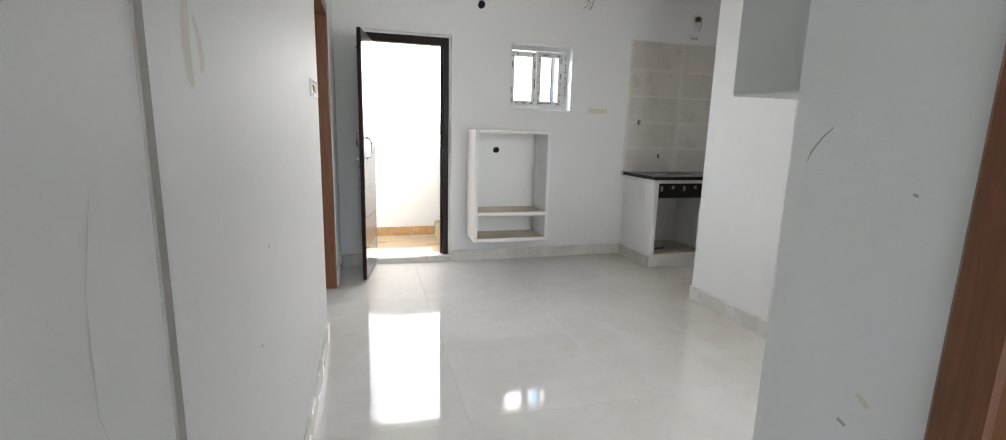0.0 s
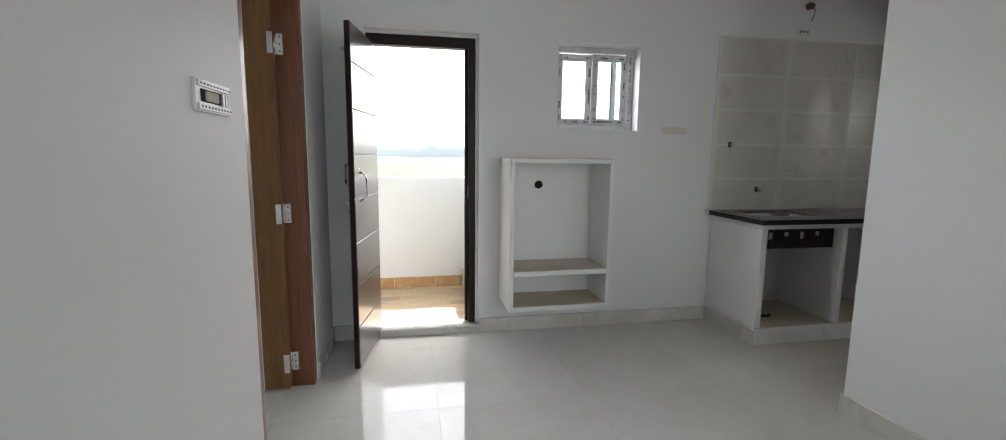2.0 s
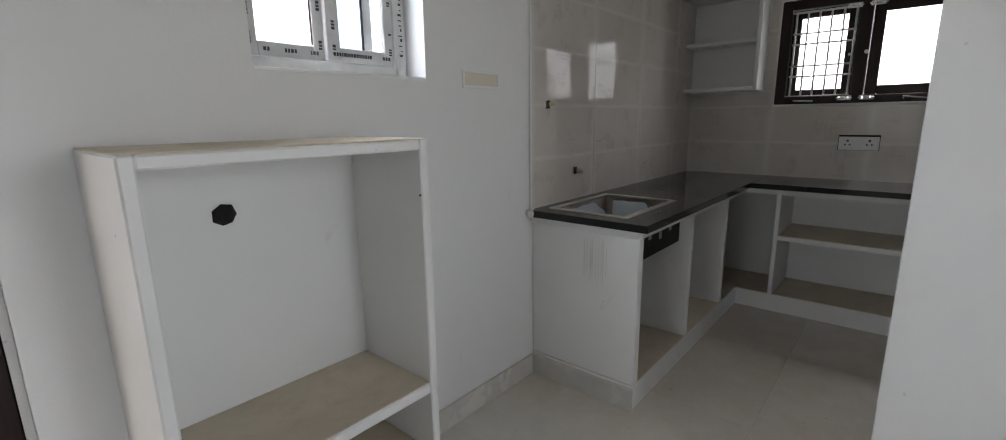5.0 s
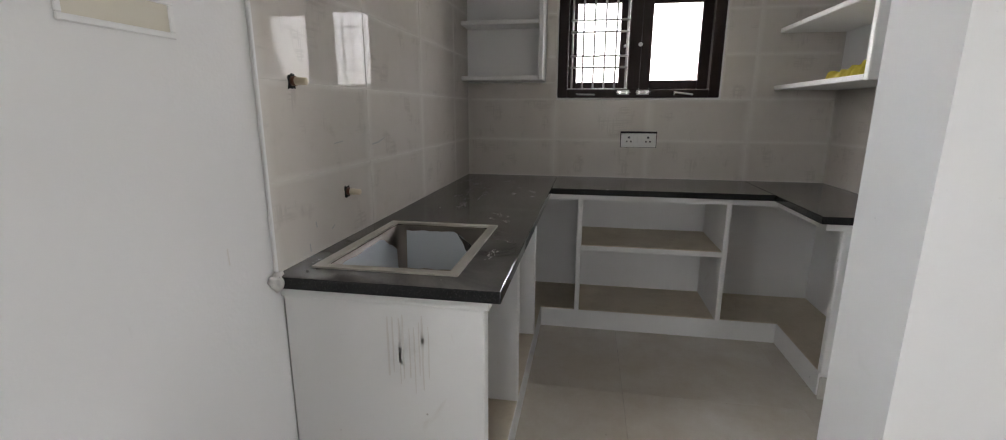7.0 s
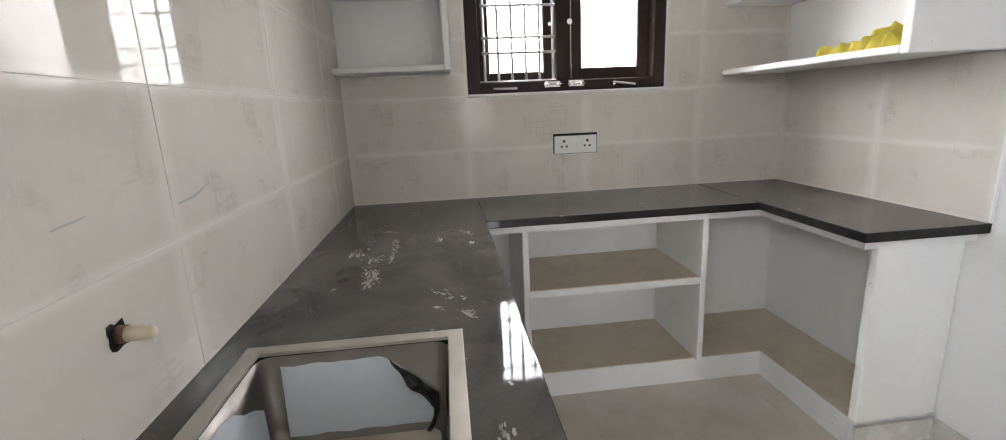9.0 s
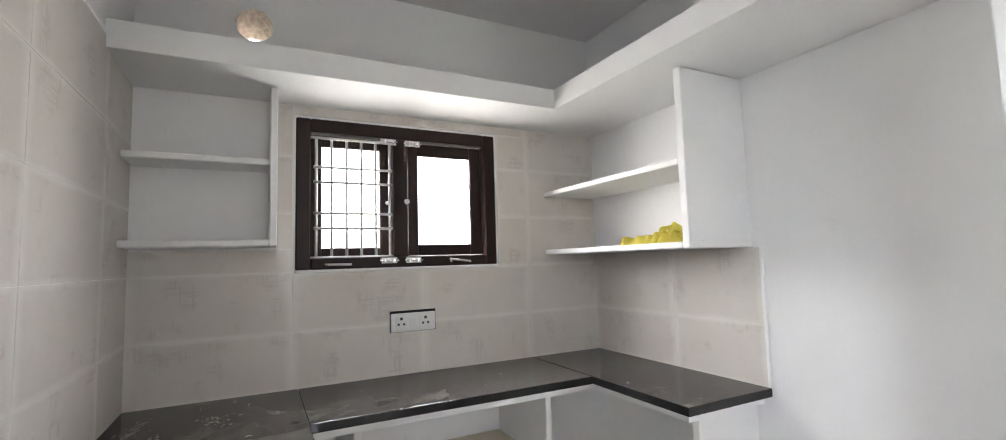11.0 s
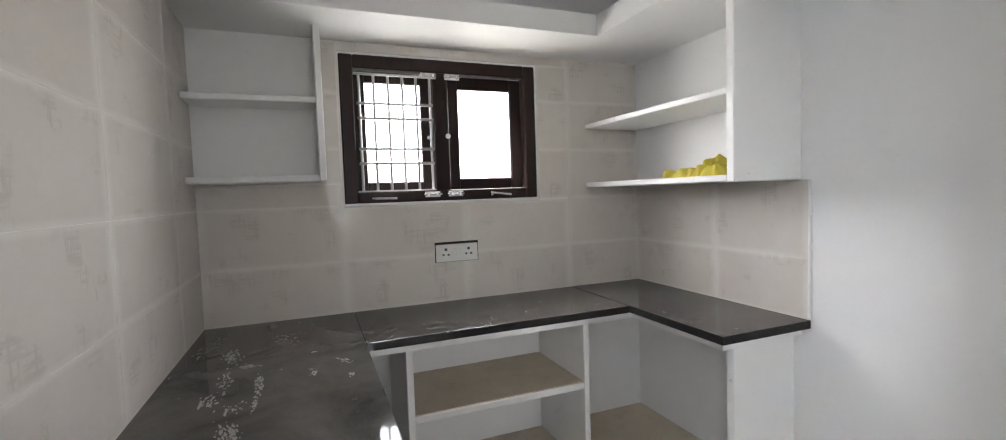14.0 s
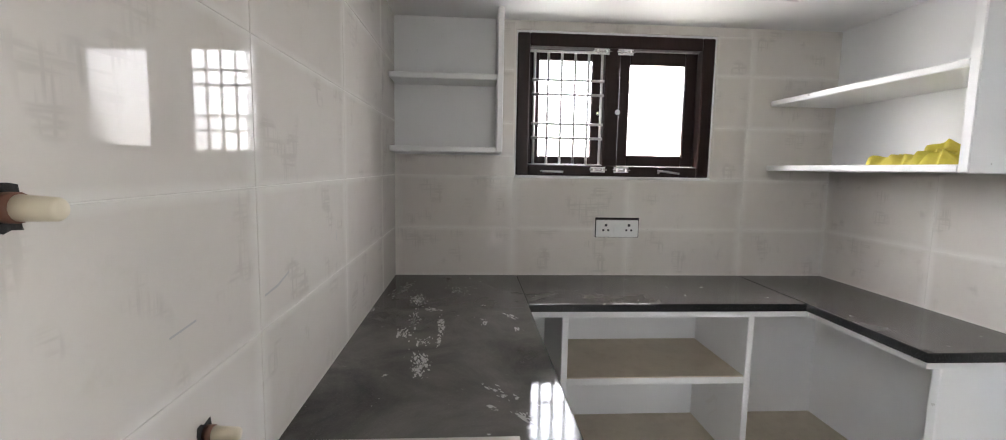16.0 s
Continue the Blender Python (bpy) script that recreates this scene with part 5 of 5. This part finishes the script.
def tuft_field():
    """Rough grass near the house."""
    rng = random.Random(31)
    bm = bmesh.new()
    for _ in range(9000):
        x, y = rng.uniform(-60, 80), 24 + 100 * rng.random() ** 1.3
        s = rng.uniform(0.08, 0.28)
        a = rng.uniform(0, math.tau)
        d = Vector((math.cos(a), math.sin(a), 0)) * s * 0.5
        p = Vector((x, y, -4))
        bm.faces.new([bm.verts.new(q) for q in (p - d, p + d, p + Vector((rng.uniform(-.1, .1), rng.uniform(-.1, .1), s)))])
    ob = finish("grass", bm, GRASS)
    tagged(ob, "rough green grass in the near field", "grass", "", "stuff")


tuft_field()


# ---- tiles, last ----
def tile_mesh(name, du, dv, axis, t=0.0075, c=0.0006):
    """A tile with eased edges, its back at zero, its face towards the room (-y, -x, +y or +z)."""
    c = 0.0004 if name == "floor_tile" else c
    bm = bmesh.new()
    lo = [bm.verts.new((a, b, 0)) for a, b in ((0, 0), (du, 0), (du, dv), (0, dv))]
    mi = [bm.verts.new((a, b, t - c)) for a, b in ((0, 0), (du, 0), (du, dv), (0, dv))]
    hi = [bm.verts.new((a, b, t)) for a, b in ((c, c), (du - c, c), (du - c, dv - c), (c, dv - c))]
    for p, q in ((lo, mi), (mi, hi)):
        for k in range(4):
            bm.faces.new((p[k], p[(k + 1) % 4], q[(k + 1) % 4], q[k]))
    bm.faces.new(hi)
    turn = {"n": Matrix(((1, 0, 0), (0, 0, -1), (0, 1, 0))), "e": Matrix(((0, 0, -1), (1, 0, 0), (0, 1, 0))),
            "s": Matrix(((1, 0, 0), (0, 0, 1), (0, 1, 0))), "up": Matrix.Identity(3)}[axis]
    bm.transform(turn.to_4x4())
    bmesh.ops.recalc_face_normals(bm, faces=bm.faces)
    me = bpy.data.meshes.new(name)
    bm.to_mesh(me)
    bm.free()
    return me


def lay(name, host, axis, fixed, us, vs, material, skip=(), gap=0.0022, t=0.0075):
    """Tiles between the lines us and vs, cut round the rectangles in skip (u0, u1, v0, v1)."""
    made = {}
    for u0, u1 in zip(us, us[1:]):
        for v0, v1 in zip(vs, vs[1:]):
            rects = [(u0, u1, v0, v1)]
            for s in skip:
                out = []
                for a, b, c, d in rects:
                    if s[0] >= b or s[1] <= a or s[2] >= d or s[3] <= c:
                        out.append((a, b, c, d))
                        continue
                    if c < s[2]:
                        out.append((a, b, c, s[2]))
                    if d > s[3]:
                        out.append((a, b, s[3], d))
                    c2, d2 = max(c, s[2]), min(d, s[3])
                    if a < s[0]:
                        out.append((a, s[0], c2, d2))
                    if b > s[1]:
                        out.append((s[1], b, c2, d2))
                rects = out
            for a, b, c, d in rects:
                if b - a < 0.012 or d - c < 0.012:
                    continue
                key = (round(b - a, 4), round(d - c, 4))
                if key not in made:
                    made[key] = tile_mesh(name, key[0] - gap, key[1] - gap, axis, t)
                    made[key].materials.append(material)
                ob = new(name, made[key])
                p = {"n": (a, fixed, c), "e": (fixed, a, c), "s": (a, fixed, c), "up": (a, c, fixed)}[axis]
                ob.location = p
                ob.parent = host
    return made


TW = 0.600
structure(block("tile_bed", (3.462, XE - 0.0065, YN - 0.0065, YN - 0.0004, 0.8853, 2.196), GROUT, None, 0), "white grout between the tiles")
wall("tile_bed_east", "x", XE - 0.0065, XE - 0.0004, YS + 0.0066, YN - 0.0066, 0.8853, 2.1495, [(4.305, 5.318, 1.384, 2.105), (5.387, YN - 0.0066, 1.494, 2.1495)], GROUT, "white grout between the tiles")
structure(block("tile_bed", (4.541, XE - 0.0066, YS + 0.0004, YS + 0.0065, 0.8853, 1.4395), GROUT, None, 0), "white grout between the tiles")
zr = [0.885 + 0.0005, 1.130, 1.392, 1.654, 1.916, 2.195]
wn_ob, we_ob, ws_ob = bpy.data.objects["wall_north"], bpy.data.objects["wall_east"], bpy.data.objects["wall_south"]
lay("wall_tile", wn_ob, "n", YN - 0.0005, [3.462 + TW * k for k in range(4)] + [XE - 0.001], zr, TILE)
ue = [YS + 0.001, 4.125, 4.725, 5.325, YN - 0.009]
lay("wall_tile", we_ob, "e", XE - 0.0005, ue, zr[:-1] + [2.149], TILE, [(4.305, 5.318, 1.384, 2.105), (5.387, 6.0, 1.494, 2.2)])
us_ = [4.541, 5.003, XE - 0.009]
lay("wall_tile", ws_ob, "s", YS + 0.0005, us_, [0.8855, 1.130, 1.441], TILE)
structure(block("tile_trim", (3.452, 3.4615, YN - 0.011, YN - 0.0005, 0.886, 2.20), EDGE, None, 0.002), "white cement edge of the tiling")
def cement_lump():
    bm = bmesh.new()
    bmesh.ops.create_icosphere(bm, subdivisions=3, radius=1.0)
    for v in bm.verts:
        q = 1 + 0.75 * noise.noise(v.co * 1.9 + Vector((3, 1, 0)))
        v.co = Vector((3.444 + 0.020 * v.co.x * q, YN - 0.016 + 0.020 * v.co.y * q, 0.872 + 0.022 * v.co.z * q))
    structure(part("wall_mortar", bm, DRIP, None, "", True), "hardened pale mortar lump at the worktop's end")


cement_lump()
structure(block("tile_trim", (3.4615, XE - 0.4, YN - 0.011, YN - 0.0005, 2.196, 2.205), EDGE, None, 0.002), "white cement edge of the tiling")
structure(block("tile_trim", (4.528, 4.540, YS + 0.0005, YS + 0.012, 0.886, 1.439), EDGE, None, 0.003), "white cement edge of the tiling")

fb = bpy.data.objects["floor"]
gx = [-2.6 + 0.0, -1.7, -0.9, -0.1] + [0.485 + 0.8 * k for k in range(1, 7)] + [XE + 0.1]
gx = sorted({round(g, 4) for g in gx + [0.485]})
gy = [-1.5, -0.71] + [0.09 + 0.8 * k for k in range(8)]
gy = [g for g in gy if g < YN] + [YN + 0.002]
lay("floor_tile", fb, "up", -0.0105, gx, gy, FLOOR, (), 0.0007, 0.0105)
# plank tiles of the balcony
bs = bpy.data.objects["balcony_slab"]
rngp = random.Random(5)
y = YN + 0.151
row = 0
while y < BY - 0.02:
    y2 = min(y + 0.10, BY - 0.0105)
    x = BX0 - 0.3 * rngp.random()
    cuts = [BX0]
    while cuts[-1] < 1.655:
        cuts.append(min(cuts[-1] + rngp.choice((0.22, 0.36, 0.5)), BX1 if y < 6.34 else 1.659))
        if cuts[-1] >= 1.655:
            break
    lay("plank_tile", bs, "up", BZ - 0.0115, cuts, [y, y2], PLANK, (), 0.003, 0.0115)
    y = y2
